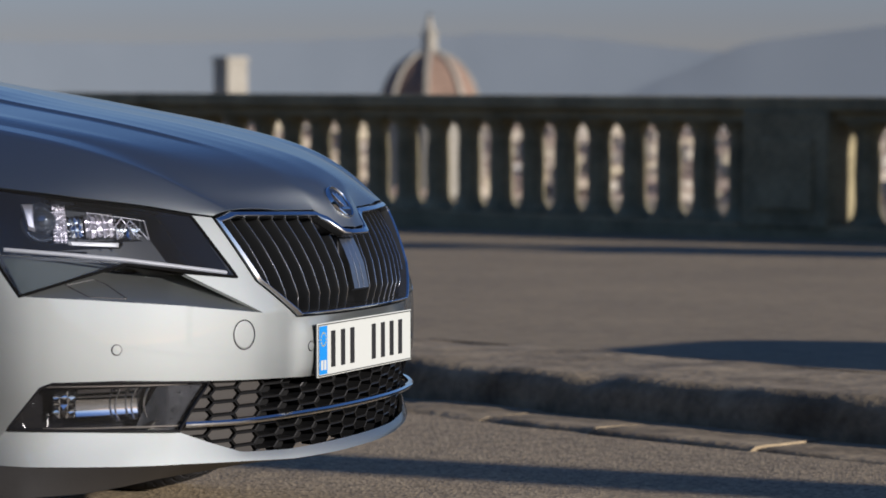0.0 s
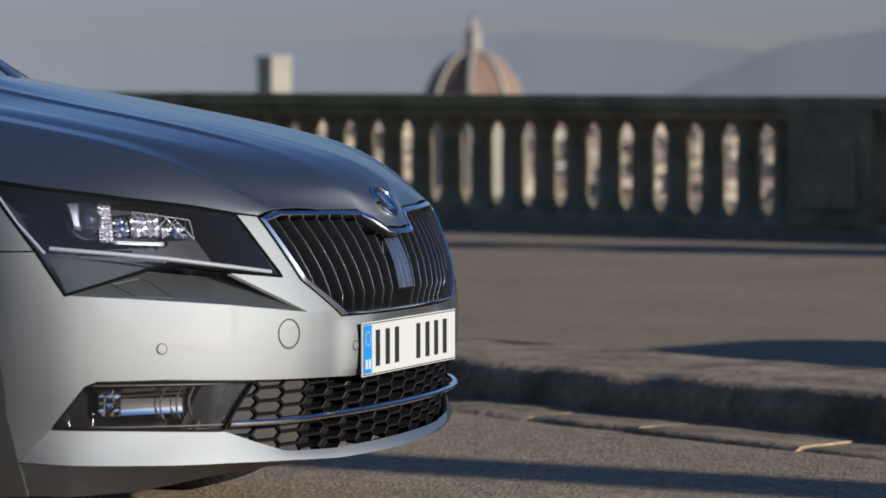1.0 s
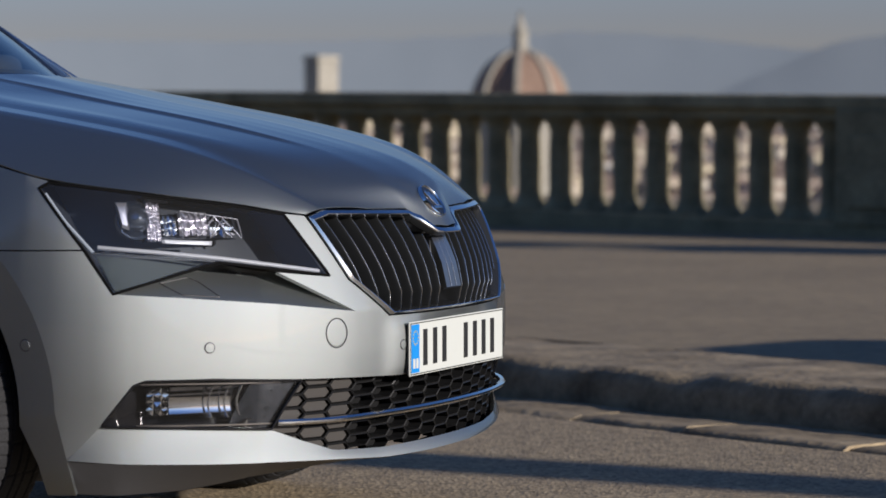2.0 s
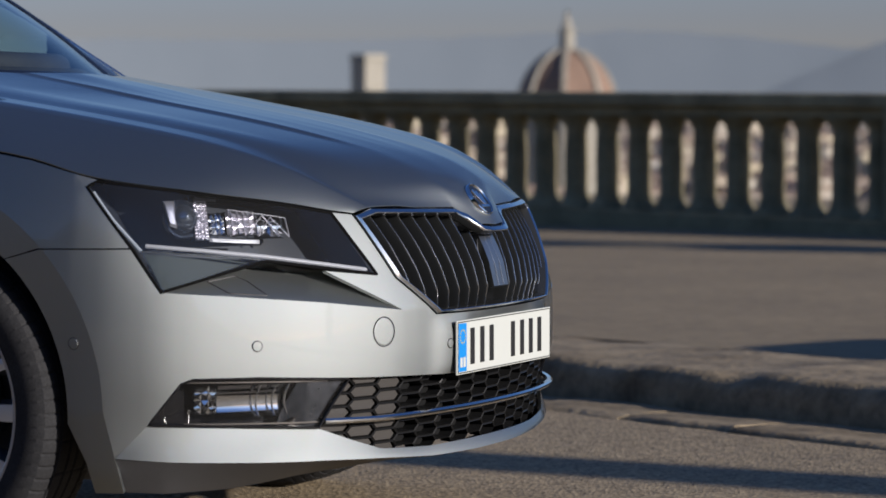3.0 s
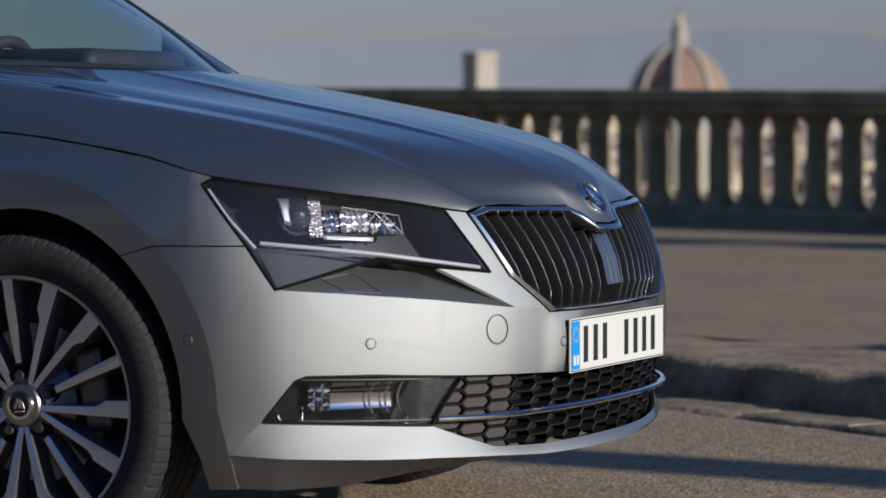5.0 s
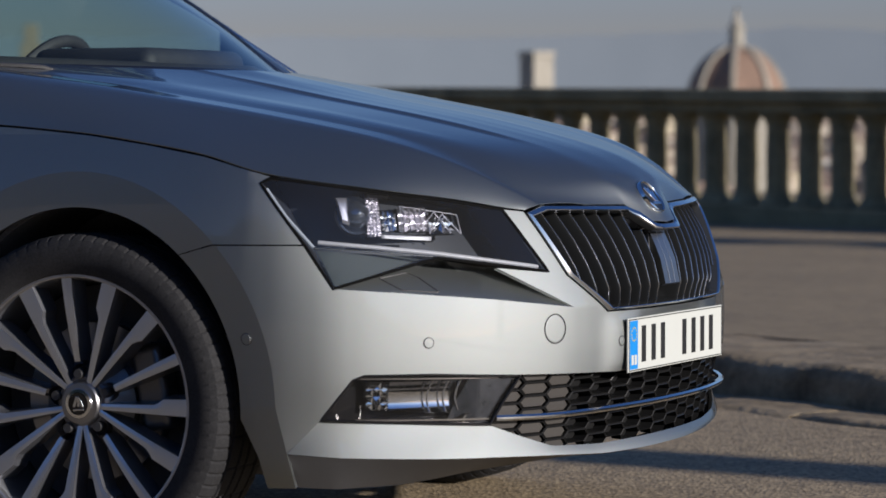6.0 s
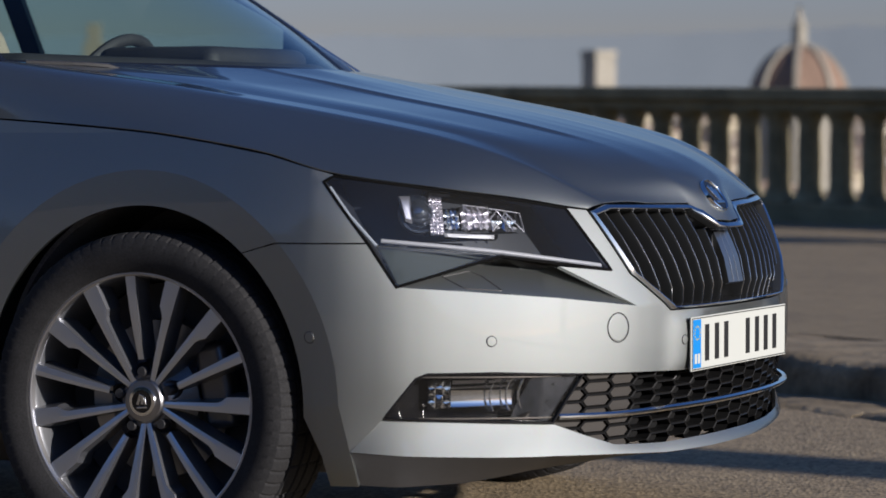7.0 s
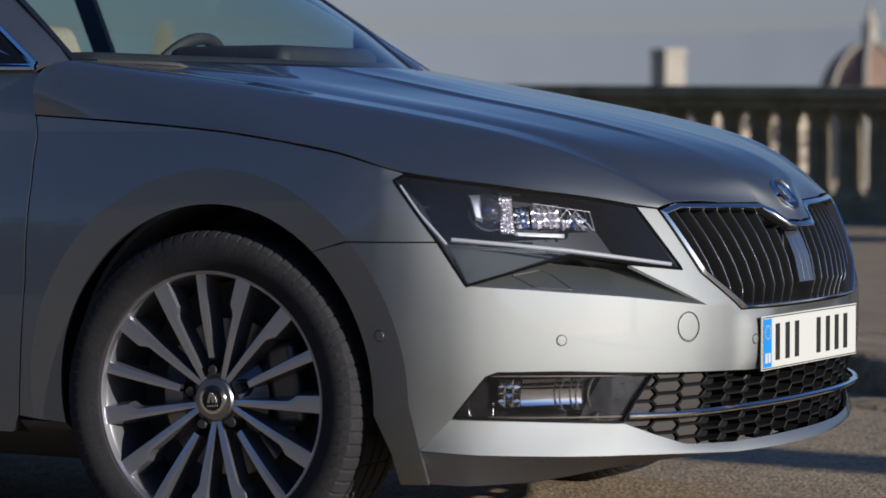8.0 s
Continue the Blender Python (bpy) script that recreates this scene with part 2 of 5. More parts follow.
def panel_mesh(name, outline, to3d, step=0.02, holes=(), lines=(), sharp=28.0, flip=False):
    """A curved panel: a flat outline with holes, filled with triangles and carried onto a surface by to3d."""
    from mathutils.geometry import delaunay_2d_cdt
    loops = [densify(outline, step)] + [densify(h, step) for h in holes]
    opened = [densify(l, step, False) for l in lines]
    pts, edges = [], []
    for l in loops:
        k = len(pts)
        pts += list(l)
        edges += [(k + i, k + (i + 1) % len(l)) for i in range(len(l))]
    for l in opened:
        k = len(pts)
        pts += list(l)
        edges += [(k + i, k + i + 1) for i in range(len(l) - 1)]
    lo, hi = loops[0].min(0), loops[0].max(0)
    gx, gy = np.meshgrid(np.arange(lo[0] + step / 2, hi[0], step), np.arange(lo[1] + step / 2, hi[1], step))
    g = np.stack([gx.ravel(), gy.ravel()], 1)
    ok = inside(loops[0], g)
    for h in loops[1:]:
        ok &= ~inside(h, g)
    g = g[ok]
    border = np.array(pts)
    if len(g):
        near = np.array([np.min(np.sum((border - q) ** 2, 1)) for q in g])
        g = g[near > (0.45 * step) ** 2]
    pts += list(g)
    co, _, tri, *_ = delaunay_2d_cdt([Vector(p) for p in pts], edges, [], 0, 1e-6)
    co = np.array([tuple(c) for c in co])
    tri = np.array([t for t in tri if len(t) == 3])
    mid = co[tri].mean(1)
    ok = inside(loops[0], mid)
    for h in loops[1:]:
        ok &= ~inside(h, mid)
    tri, mid = tri[ok], mid[ok]
    if flip:
        tri = tri[:, ::-1]
    used, flat = np.unique(tri, return_inverse=True)
    me = mesh_of(name, to3d(co[used]), flat.reshape(-1, 3), 180.0)
    # true normals of the surface, taken just inside each triangle so that creases stay crisp
    q = (co[tri] * 0.97 + mid[:, None] * 0.03).reshape(-1, 2)
    e = 1e-4
    nrm = np.cross(to3d(q + (e, 0)) - to3d(q - (e, 0)), to3d(q + (0, e)) - to3d(q - (0, e)))
    nrm *= (-1 if flip else 1) / np.maximum(np.linalg.norm(nrm, axis=1), 1e-12)[:, None]
    me.normals_split_custom_set([tuple(v) for v in nrm])
    return me


def sweep_mesh(name, path, profile, normals, closed=False, sharp=40.0):
    """A profile (across, out) swept along a path; normals give the out direction at each point."""
    path, normals = np.asarray(path, float), np.asarray(normals, float)
    if closed:
        tan = np.roll(path, -1, 0) - np.roll(path, 1, 0)
    else:
        tan = np.gradient(path, axis=0)
    tan /= np.linalg.norm(tan, axis=1)[:, None]
    side = np.cross(tan, normals)
    side /= np.linalg.norm(side, axis=1)[:, None]
    out = np.cross(side, tan)
    k, n = len(profile), len(path)
    g = np.stack([path + a * side + b * out for a, b in profile], 1)
    f = []
    for i in range(n if closed else n - 1):
        for j in range(k):
            f.append((i * k + j, i * k + (j + 1) % k, (i + 1) % n * k + (j + 1) % k, (i + 1) % n * k + j))
    if not closed:
        f += [tuple(range(k))[::-1], tuple((n - 1) * k + j for j in range(k))]
    return mesh_of(name, g.reshape(-1, 3), f, sharp)


def round_profile(w, h, n=10):
    return [(w / 2 * math.cos(2 * math.pi * i / n), h / 2 * math.sin(2 * math.pi * i / n)) for i in range(n)]


def box_profile(w, h, c=0.2):
    b = min(w, h) * c
    return [(-w / 2 + b, -h / 2), (w / 2 - b, -h / 2), (w / 2, -h / 2 + b), (w / 2, h / 2 - b), (w / 2 - b, h / 2), (-w / 2 + b, h / 2), (-w / 2, h / 2 - b), (-w / 2, -h / 2 + b)]


def lathe_mesh(name, profile, n=32, sharp=35.0, closed=False):
    """A profile of (radius, height) turned round z."""
    a = np.linspace(0, 2 * np.pi, n, endpoint=False)
    p = np.asarray(list(profile) + ([profile[0]] if closed else []), float)
    g = np.stack([p[:, 0:1] * np.cos(a), p[:, 0:1] * np.sin(a), np.repeat(p[:, 1:2], n, 1)], 2)
    return grid_mesh(name, g, sharp, wrap=True)


def block_mesh(name, size, bevel=0.01, segments=2):
    bm = bmesh.new()
    bmesh.ops.create_cube(bm, size=1.0, matrix=Matrix.Diagonal((*size, 1)))
    if bevel:
        bmesh.ops.bevel(bm, geom=bm.edges[:], offset=bevel, segments=segments, affect="EDGES", profile=0.5)
    me = bpy.data.meshes.new(name)
    bm.to_mesh(me)
    bm.free()
    me.polygons.foreach_set("use_smooth", [True] * len(me.polygons))
    flat = [v.normal.copy() for v in me.vertices]
    for p in me.polygons:
        if max(map(abs, p.normal)) > 0.999:
            for v in p.vertices:
                flat[v] = p.normal.copy()
    me.normals_split_custom_set_from_vertices([tuple(n) for n in flat])
    return me


def thing(name, label, category, group="", kind="", at=(0, 0, 0)):
    e = new(name)
    e.location = at
    return tagged(e, label, category, group, kind)


def mirrored(me, name):
    """The mesh reflected in the car's middle plane."""
    co, faces, cn = corners(me)
    out, k = [], 0
    for f in faces:
        out += list(cn[k:k + len(f)][::-1])
        k += len(f)
    return from_corners(name, co * (1, -1, 1), [f[::-1] for f in faces], np.array(out) * (1, -1, 1), list(me.materials), [p.material_index for p in me.polygons])


# ---- ground, kerb and pavement ----
KA = radians(-27.4)
KD, KN = np.array((math.cos(KA), math.sin(KA))), np.array((-math.sin(KA), math.cos(KA)))
K0 = np.array((-0.018, 3.095))       # a point at the foot of the kerb
PAVE, KERB_W = 0.13, 0.70


def along(u, v, z):
    """u metres along the kerb, v metres behind its face."""
    return np.array((*(K0 + KD * u + KN * v), z))


def build_ground():
    us = np.r_[-4500, -1500, -500, -150, np.linspace(-40, 40, 41), 150, 500, 1500, 4500]
    vs = np.r_[-4500, -1500, -400, -100, np.linspace(-20, 16, 19), 30, 60, 120, 200, 500, 1500, 3000, 4900]
    zs = np.interp(vs, [16, 30, 120, 200, 1200, 3000, 5000], [0, -3, -38, -52, -52, 8, 30])
    g = np.array([[along(u, v, z - (0.02 if v > 0 else 0)) for u in us] for v, z in zip(vs, zs)])
    ob = part("ground", grid_mesh("ground", g), ROAD)
    ob.data.materials.append(EARTH)
    for p in ob.data.polygons:
        if p.center.z < -0.5:
            p.material_index = 1
    tagged(ob, "worn grey-brown asphalt road falling to a valley", "ground", kind="structure")


def build_pavement():
    # the footway: a slab with its own thickness
    u0, u1, v1 = -60, 60, 16.5
    g = np.array([[along(u, KERB_W + 0.012, -0.05) for u in (u0, u1)], [along(u, KERB_W + 0.012, PAVE) for u in (u0, u1)],
                  [along(u, v1, PAVE) for u in (u0, u1)], [along(u, v1, -0.2) for u in (u0, u1)]])
    ob = part("pavement", grid_mesh("pavement", g), PAVING)
    tagged(ob, "flat grey asphalt pavement behind a stone kerb", "pavement", kind="structure")
    kerb = thing("kerb", "worn pale stone kerb with a shaded face", "kerb", kind="structure")
    rng = random.Random(4)
    u = -15.0

    def rough_stone(name, w, d, h, seed, amount, cut=0.03):
        """A worn stone: a block cut fine enough to wander and chip."""
        nx, ny, nz = max(6, int(w / 0.05)), max(6, int(d / 0.06)), 5
        prof = [(-d / 2, -h / 2), (-d / 2, h / 2 - cut), (-d / 2 + cut * 0.28, h / 2 - cut * 0.34), (-d / 2 + cut, h / 2)] + [(-d / 2 + cut + (d - 0.015 - cut) * i / ny, h / 2) for i in range(1, ny)] + [(d / 2 - 0.01, h / 2), (d / 2, h / 2 - 0.012), (d / 2, -h / 2)]
        g = np.empty((nx + 1, len(prof), 3))
        for i in range(nx + 1):
            end = 0.0
            for j, (y, z) in enumerate(prof):
                q = Vector((seed + i * w / nx, y, z))
                k = amount * (noise.noise(q * 3.1) + 0.5 * noise.noise(q * 9.0))
                edge = max(0.0, noise.noise(q * 4.0 + Vector((4, 0, 0)))) * 0.032 if 1 <= j <= 3 else 0.0
                g[i, j] = (-w / 2 + w * i / nx, y + (k * 0.7 + edge if j < 4 else 0), z + (k if j > 0 else 0) - end - edge)
        me = grid_mesh(name, g, 45, flip=True)
        return me

    while u < 14:
        w = rng.choice((1.3, 1.6, 1.9))
        ob = part("kerb_stone", rough_stone("kerb_stone", w - 0.0006, KERB_W, 0.32, u, 0.007, 0.06), KERB, kerb, thick=0.05)
        ob.matrix_local = pose(*along(u + w / 2, KERB_W / 2, PAVE - 0.16), 0, 0, math.degrees(KA))
        u += w
    gutter = thing("gutter", "row of uneven grey-brown gutter slabs along the kerb", "gutter", kind="structure")
    u = -10.0
    while u < 10:
        w = rng.uniform(0.28, 0.75)
        ob = part("gutter_slab", rough_stone("gutter_slab", w - 0.005, 0.34 + rng.uniform(-0.05, 0.04), 0.09, u + 50, 0.0045), KERB, gutter, thick=0.02)
        ob.matrix_local = pose(*along(u + w / 2, -0.19, -0.045 + 0.010 + rng.uniform(-0.0025, 0.0025)), rng.uniform(-0.6, 0.6), rng.uniform(-0.4, 0.4), math.degrees(KA))
        u += w


build_ground()
build_pavement()


# ---- balustrade ----
BA = radians(-22.83)
B0 = np.array((-3.57, 15.168))
RAIL_TOP, FALL = 1.155, -0.014      # the terrace falls slightly along the rail


def on_line(u, v=0.0, z=0.0):
    return (B0[0] + math.cos(BA) * u - math.sin(BA) * v, B0[1] + math.sin(BA) * u + math.cos(BA) * v, z + FALL * u)


def build_balustrade():
    b = thing("balustrade", "long dark weathered stone balustrade with turned balusters", "balustrade")
    turn = math.degrees(BA)

    def bar(name, size, z, u, v=0.0, bevel=0.02):
        ob = part(name, block_mesh(name, size, bevel, 2), STONE, b)
        ob.matrix_local = pose(*on_line(u, v, z), 0, math.degrees(-FALL), turn)
        return ob

    bar("plinth", (40, 0.40, 0.60), PAVE + 0.13 - 0.30, -6)
    bar("rail_bed", (40, 0.26, 0.07), RAIL_TOP - 0.145, -6)
    bar("top_rail", (40, 0.40, 0.11), RAIL_TOP - 0.055, -6, bevel=0.03)
    z0, z1 = PAVE + 0.13, RAIL_TOP - 0.18
    h = z1 - z0
    prof = [(0.0, 0), (0.155, 0), (0.155, 0.02), (0.138, 0.04), (0.115, 0.075), (0.098, 0.12), (0.089, 0.2), (0.090, 0.35), (0.092, 0.5),
            (0.089, 0.65), (0.084, 0.8), (0.089, 0.87), (0.107, 0.925), (0.135, 0.965), (0.155, 0.98), (0.155, 1.0), (0, 1.0)]
    bal = lathe_mesh("baluster", [(r, y * h) for r, y in prof], 20)
    step, pier = 0.328, 2.335
    us = [1.804 - step * i for i in range(61)] + [2.89 + step * i for i in range(30)]
    for k, u in enumerate(us):
        if -17.5 < u < 12:
            ob = part("baluster", bal, STONE, b)
            ob.matrix_local = pose(*on_line(u, 0, z0), 0, 0, 37 * k)
    for u in (pier, -18.0):
        bar("pier", (0.73, 0.44, z1 - z0 + 0.11), (z0 + z1) / 2 + 0.03, u)
        bar("pier_panel", (0.50, 0.03, 0.5), (z0 + z1) / 2, u, -0.23, 0.008)


build_balustrade()


# ---- the car: nose to +x, middle plane y = 0, front axle at x = 0 ----
HALF = [(-3.92, 0.0), (-3.90, -0.35), (-3.83, -0.64), (-3.66, -0.82), (-3.35, -0.885), (-2.84, -0.91), (-2.0, -0.922), (-1.2, -0.925), (-0.60, -0.925),
        (-0.30, -0.930), (0.0, -0.931), (0.2, -0.927), (0.34, -0.911), (0.46, -0.879), (0.57, -0.822), (0.68, -0.722), (0.77, -0.605), (0.84, -0.46),
        (0.878, -0.30), (0.898, -0.15), (0.904, 0.0)]
_p = curve(HALF + [(x, -y) for x, y in HALF[-2::-1]], 1600)
_s = np.r_[0, np.cumsum(np.linalg.norm(np.diff(_p, axis=0), axis=1))]
S_MID = _s[-1] / 2
_s -= np.interp(0.0, _p[:800, 0], _s[:800])      # s = 0 beside the front axle, on the side towards y < 0
S0 = float(_s[0] + S_MID)                        # s at the middle of the nose
S_REAR = float(_s[0])
_t = np.gradient(_p, axis=0)
_t /= np.linalg.norm(_t, axis=1)[:, None]
FRONT = ((0.16, 0.22, 0.30, 0.40, 0.50, 0.60, 0.70, 0.80), (0.05, 0.028, 0.018, 0.004, 0.0, 0.004, 0.012, 0.03))
SIDE = ((0.16, 0.25, 0.45, 0.60, 0.70, 0.78, 0.86, 0.90, 0.96, 1.0), (0.03, 0.012, 0.0, 0.003, 0.014, 0.032, 0.058, 0.064, 0.082, 0.095))
FRONT = tuple(curve(np.array(FRONT).T, 200).T)
SIDE = tuple(np.vstack([curve(np.array(SIDE).T[:7], 200), np.array(SIDE).T[7:]]).T)
LEAN = ((0.38, 0.50, 0.70, 0.90, 1.05, 1.30, 1.60), (0.0, 0.010, 0.042, 0.058, 0.057, 0.053, 0.052))
LEAN = tuple(curve(np.array(LEAN).T, 200).T)
ARCH = (0.008, 0.345, 0.357, 0.374)              # middle s and z, half width, half height
ARCH_REAR = (-2.826, 0.345, 0.355, 0.374)


def flare(s, z):
    out = 0.0
    for cx, cz, a, b in (ARCH, ARCH_REAR):
        for q in (s, 2 * S0 - s):
            rho = np.hypot((q - cx) / a, (z - cz) / b)
            ahead = np.clip((q - cx) / a, 0, 1.3)
            rho = rho - 0.03 * ahead ** 2 / np.maximum(rho, 0.2) ** 2
            rho = np.where((q > cx) & (z < cz), (q - cx - 0.235 * (cz - z)) / a - 0.03, rho)      # below the axle the band runs straight down
            out = np.maximum(out, 0.014 * (1 + 0.5 * np.minimum(ahead, 1) ** 2) * np.clip((1.185 - rho) / 0.185, 0, 1.3))
    return out


def skin(sz, extra=0.0, arches=True):
    """Points of the body's skin: s round the car's plan, z up; extra: metres inwards."""
    sz = np.asarray(sz, float).reshape(-1, 2)
    s, z = sz[:, 0], sz[:, 1]
    sm = np.minimum(s, 2 * S0 - s)
    w = np.clip((sm - 0.25) / 0.45, 0, 1)
    w = w * w * (3 - 2 * w)
    d = (1 - w) * np.interp(z, *SIDE) + w * np.interp(z, *FRONT) + extra
    zc = np.interp(sm, (0.551, 0.693, 0.872, 1.092), (0.569, 0.559, 0.544, 0.520))
    lean = np.clip((np.maximum(z, zc) - 0.50) / 0.21, 0, 1.5) ** 1.25
    d = d + np.interp(sm, *LEAN) * lean * np.clip((z - 0.38) / (zc - 0.38), 0, 1) ** 1.5     # the upper front leans back
    d = d - beak_out(s, z)
    off = np.abs(s - S0)
    d = d - 0.008 * np.exp(-((off - 0.235) / 0.075) ** 4) * np.exp(-((z - 0.432) / 0.062) ** 4)     # a flatter field carries the plate
    d = d + 0.009 * np.exp(-(off / 0.17) ** 4) * np.exp(-((z - 0.432) / 0.062) ** 4)
    if arches:
        d = d + flare(s, z)
    x, y = np.interp(s, _s, _p[:, 0]), np.interp(s, _s, _p[:, 1])
    tx, ty = np.interp(s, _s, _t[:, 0]), np.interp(s, _s, _t[:, 1])
    return np.stack([x - ty * d, y + tx * d, z], 1)


def beak_out(s, z):
    """How far the nose stands out at s and z."""
    k = np.clip((z - 0.585) / 0.07, 0, 1)
    return 0.028 * np.exp(-((s - S0) / 0.088) ** 4) * k * k * (3 - 2 * k)


def skin_out(sz):
    """The outward direction at points of the skin."""
    s = np.asarray(sz, float).reshape(-1, 2)[:, 0]
    tx, ty = np.interp(s, _s, _t[:, 0]), np.interp(s, _s, _t[:, 1])
    return np.stack([ty, -tx, 0 * s], 1)


def other(sz):
    """The same line on the car's other side."""
    return [(2 * S0 - s, z) for s, z in sz]


def both(sz):
    """A line from one side across the nose to the other; it ends at the middle."""
    return list(sz) + other(sz)[::-1]


def arc(arch, a0, a1, grow=1.0, n=26):
    cx, cz, a, b = arch
    return [(cx + grow * a * math.cos(radians(w)), cz + grow * b * math.sin(radians(w))) for w in np.linspace(a0, a1, n)]


def band_arc(a0, a1, n=50):
    """The outer edge of the band round the front arch."""
    cx, cz, a, b = ARCH
    return [(cx + (1.185 + 0.03 * max(0.0, math.cos(radians(w))) ** 2) * a * math.cos(radians(w)), cz + (1.185 + 0.03 * max(0.0, math.cos(radians(w))) ** 2) * b * math.sin(radians(w))) for w in np.linspace(a0, a1, n)]


car = thing("car", "silver metallic executive car parked beside the kerb", "car")
HOOD_LINE = [(-0.441, 0.893), (-0.248, 0.881), (-0.111, 0.871), (0.024, 0.859), (0.157, 0.841), (0.288, 0.819), (0.428, 0.782)]
LAMP_TOP = [(0.65, 0.755), (0.8335, 0.734), (0.9558, 0.717), (1.0157, 0.7108)]
LAMP = [(0.408, 0.768), (0.428, 0.778), (0.650, 0.751), (0.834, 0.730), (0.9557, 0.7129), (0.9947, 0.6529), (1.0379, 0.5918), (0.886, 0.610), (0.771, 0.624),
        (0.685, 0.604), (0.592, 0.580), (0.554, 0.569), (0.499, 0.651)]
GRILLE_OUT = [(1.205, 0.507), (1.0907, 0.5829), (1.0156, 0.7076), (1.0716, 0.7199), (1.3904, 0.7136), (1.4241, 0.7026), (1.4526, 0.6777), (1.4794, 0.6748)]
GRILLE_IN = [(1.2225, 0.5169), (1.1111, 0.5865), (1.0402, 0.6952), (1.0901, 0.7042), (1.3732, 0.6968), (1.4099, 0.6832), (1.4456, 0.6594), (1.4711, 0.6564)]
CREASE = [(0.551, 0.569), (0.693, 0.559), (0.872, 0.544), (1.092, 0.520)]
LOW_TOP = [(0.526, 0.317), (0.559, 0.357), (0.591, 0.397), (0.613, 0.406), (0.748, 0.405), (0.950, 0.395), (1.230, 0.384), (1.45, 0.383)]
LOW_BOTTOM = [(0.526, 0.317), (0.695, 0.309), (0.886, 0.298), (0.965, 0.272), (1.054, 0.247), (1.219, 0.238), (1.40, 0.238), (S0, 0.238)]
LIP = [(0.4632, 0.2555), (0.571, 0.248), (0.745, 0.242), (0.884, 0.238), (1.065, 0.229), (1.223, 0.219), (1.40, 0.216), (S0, 0.216)]
UNDER = [(0.4792, 0.186), (0.561, 0.182), (0.714, 0.182), (0.863, 0.192), (1.0, 0.200), (1.15, 0.203), (1.40, 0.202), (S0, 0.202)]
GAP = 0.0017


def build_hood():
    n = 100
    l0 = curve(np.vstack([skin(HOOD_LINE) + (0, 0, GAP), skin(LAMP_TOP)]), n)
    l1 = curve([(-0.3947, -0.7300, 1.0032), (-0.1067, -0.6967, 0.9608), (0.0325, -0.6782, 0.9380), (0.2700, -0.6359, 0.8976), (0.4923, -0.5766, 0.8504), (0.6397, -0.5046, 0.7977), (0.7746, -0.4156, 0.7209)], n)
    l2 = curve([(-0.145, -0.19, 0.9965), (0.0, -0.18, 0.967), (0.145, -0.17, 0.936), (0.416, -0.17, 0.886), (0.666, -0.15, 0.827), (0.785, -0.128, 0.7735), (0.8322, -0.1189, 0.7146)], n)
    l3 = curve([(-0.115, 0, 0.998), (0.0, 0, 0.971), (0.145, 0, 0.940), (0.416, 0, 0.890), (0.666, 0, 0.830), (0.793, 0, 0.774), (0.838, 0, 0.7330), (0.8803, -0.0, 0.6758)], n)
    u = np.linspace(0, 1, n)[:, None]
    m1 = 0.45 * l1 + 0.55 * l2 + (0, 0, 0.002)
    w = np.clip((u - 0.62) / 0.38, 0, 1)
    w = w * w * (3 - 2 * w)
    m1 = m1 + w * (np.array((0.8106, -0.2706, 0.7178)) - m1[-1])
    cols = []
    back = np.clip(1 - u * 1.9, 0, 1) ** 1.5
    fade = np.clip((1 - u) * 3.4, 0, 1) * np.clip(u * 4, 0.2, 1)
    l1b = l1 + fade * (0, 0.10, 0.0020)         # a level band behind the outer crease
    l1c = l1b + 0.012 * (m1 - l1b)
    l2b = l2 + np.clip((0.92 - u) * 3, 0, 1) * np.clip(u * 4, 0.2, 1) * (0, 0.016, 0.0045)
    l3 = l3 + np.clip((0.75 - u) * 4, 0, 1) * (0, 0, 0.001)
    l25 = 0.5 * l2b + 0.5 * l3 + np.clip((u - 0.86) / 0.14, 0, 1) ** 1.6 * (np.array((0.8723, -0.0604, 0.6787)) - 0.5 * l2[-1] - 0.5 * l3[-1])     # runs out at the corner of the beak
    for a, b, k, bulge in ((l0, l1, 10, np.array((0, -0.004, 0.0)) + np.clip((u - 0.3) * 2, 0, 1) * np.clip((1 - u) * 4, 0, 1) * (0, -0.004, 0.003) + back * (-0.022, -0.046, 0.034)), (l1, l1b, 4, (0, 0, 0)), (l1b, l1c, 1, (0, 0, 0)), (l1c, m1, 6, (0, 0, 0.003)), (m1, l2, 7, (0, 0, 0.0)),
                           (l2, l2b, 2, (0, 0, 0)), (l2b, l25, 4, (0, 0, 0)), (l25, l3, 4, (0, 0, 0.0005))):
        for i in range(k):
            f = i / k
            cols.append(a + (b - a) * f + 4 * f * (1 - f) * np.array(bulge))
    cols.append(l3)
    cols += [c * (1, -1, 1) for c in cols[-2::-1]]
    g = np.stack(cols, 1)
    # the creases melt into the nose
    n_side = 13
    w = np.clip((u - 0.68) / 0.27, 0, 1)[:, :, None]
    w = w * w * (3 - 2 * w) * np.clip((1 - u) * 14, 0, 1)[:, :, None]
    for _ in range(12):
        s = g.copy()
        s[:, n_side:-n_side] = 0.25 * g[:, n_side - 1:-n_side - 1] + 0.5 * g[:, n_side:-n_side] + 0.25 * g[:, n_side + 1:g.shape[1] - n_side + 1]
        g = g + (s - g) * w
    part("hood", grid_mesh("hood", g, 4.0), PAINT, car, thick=0.0018)


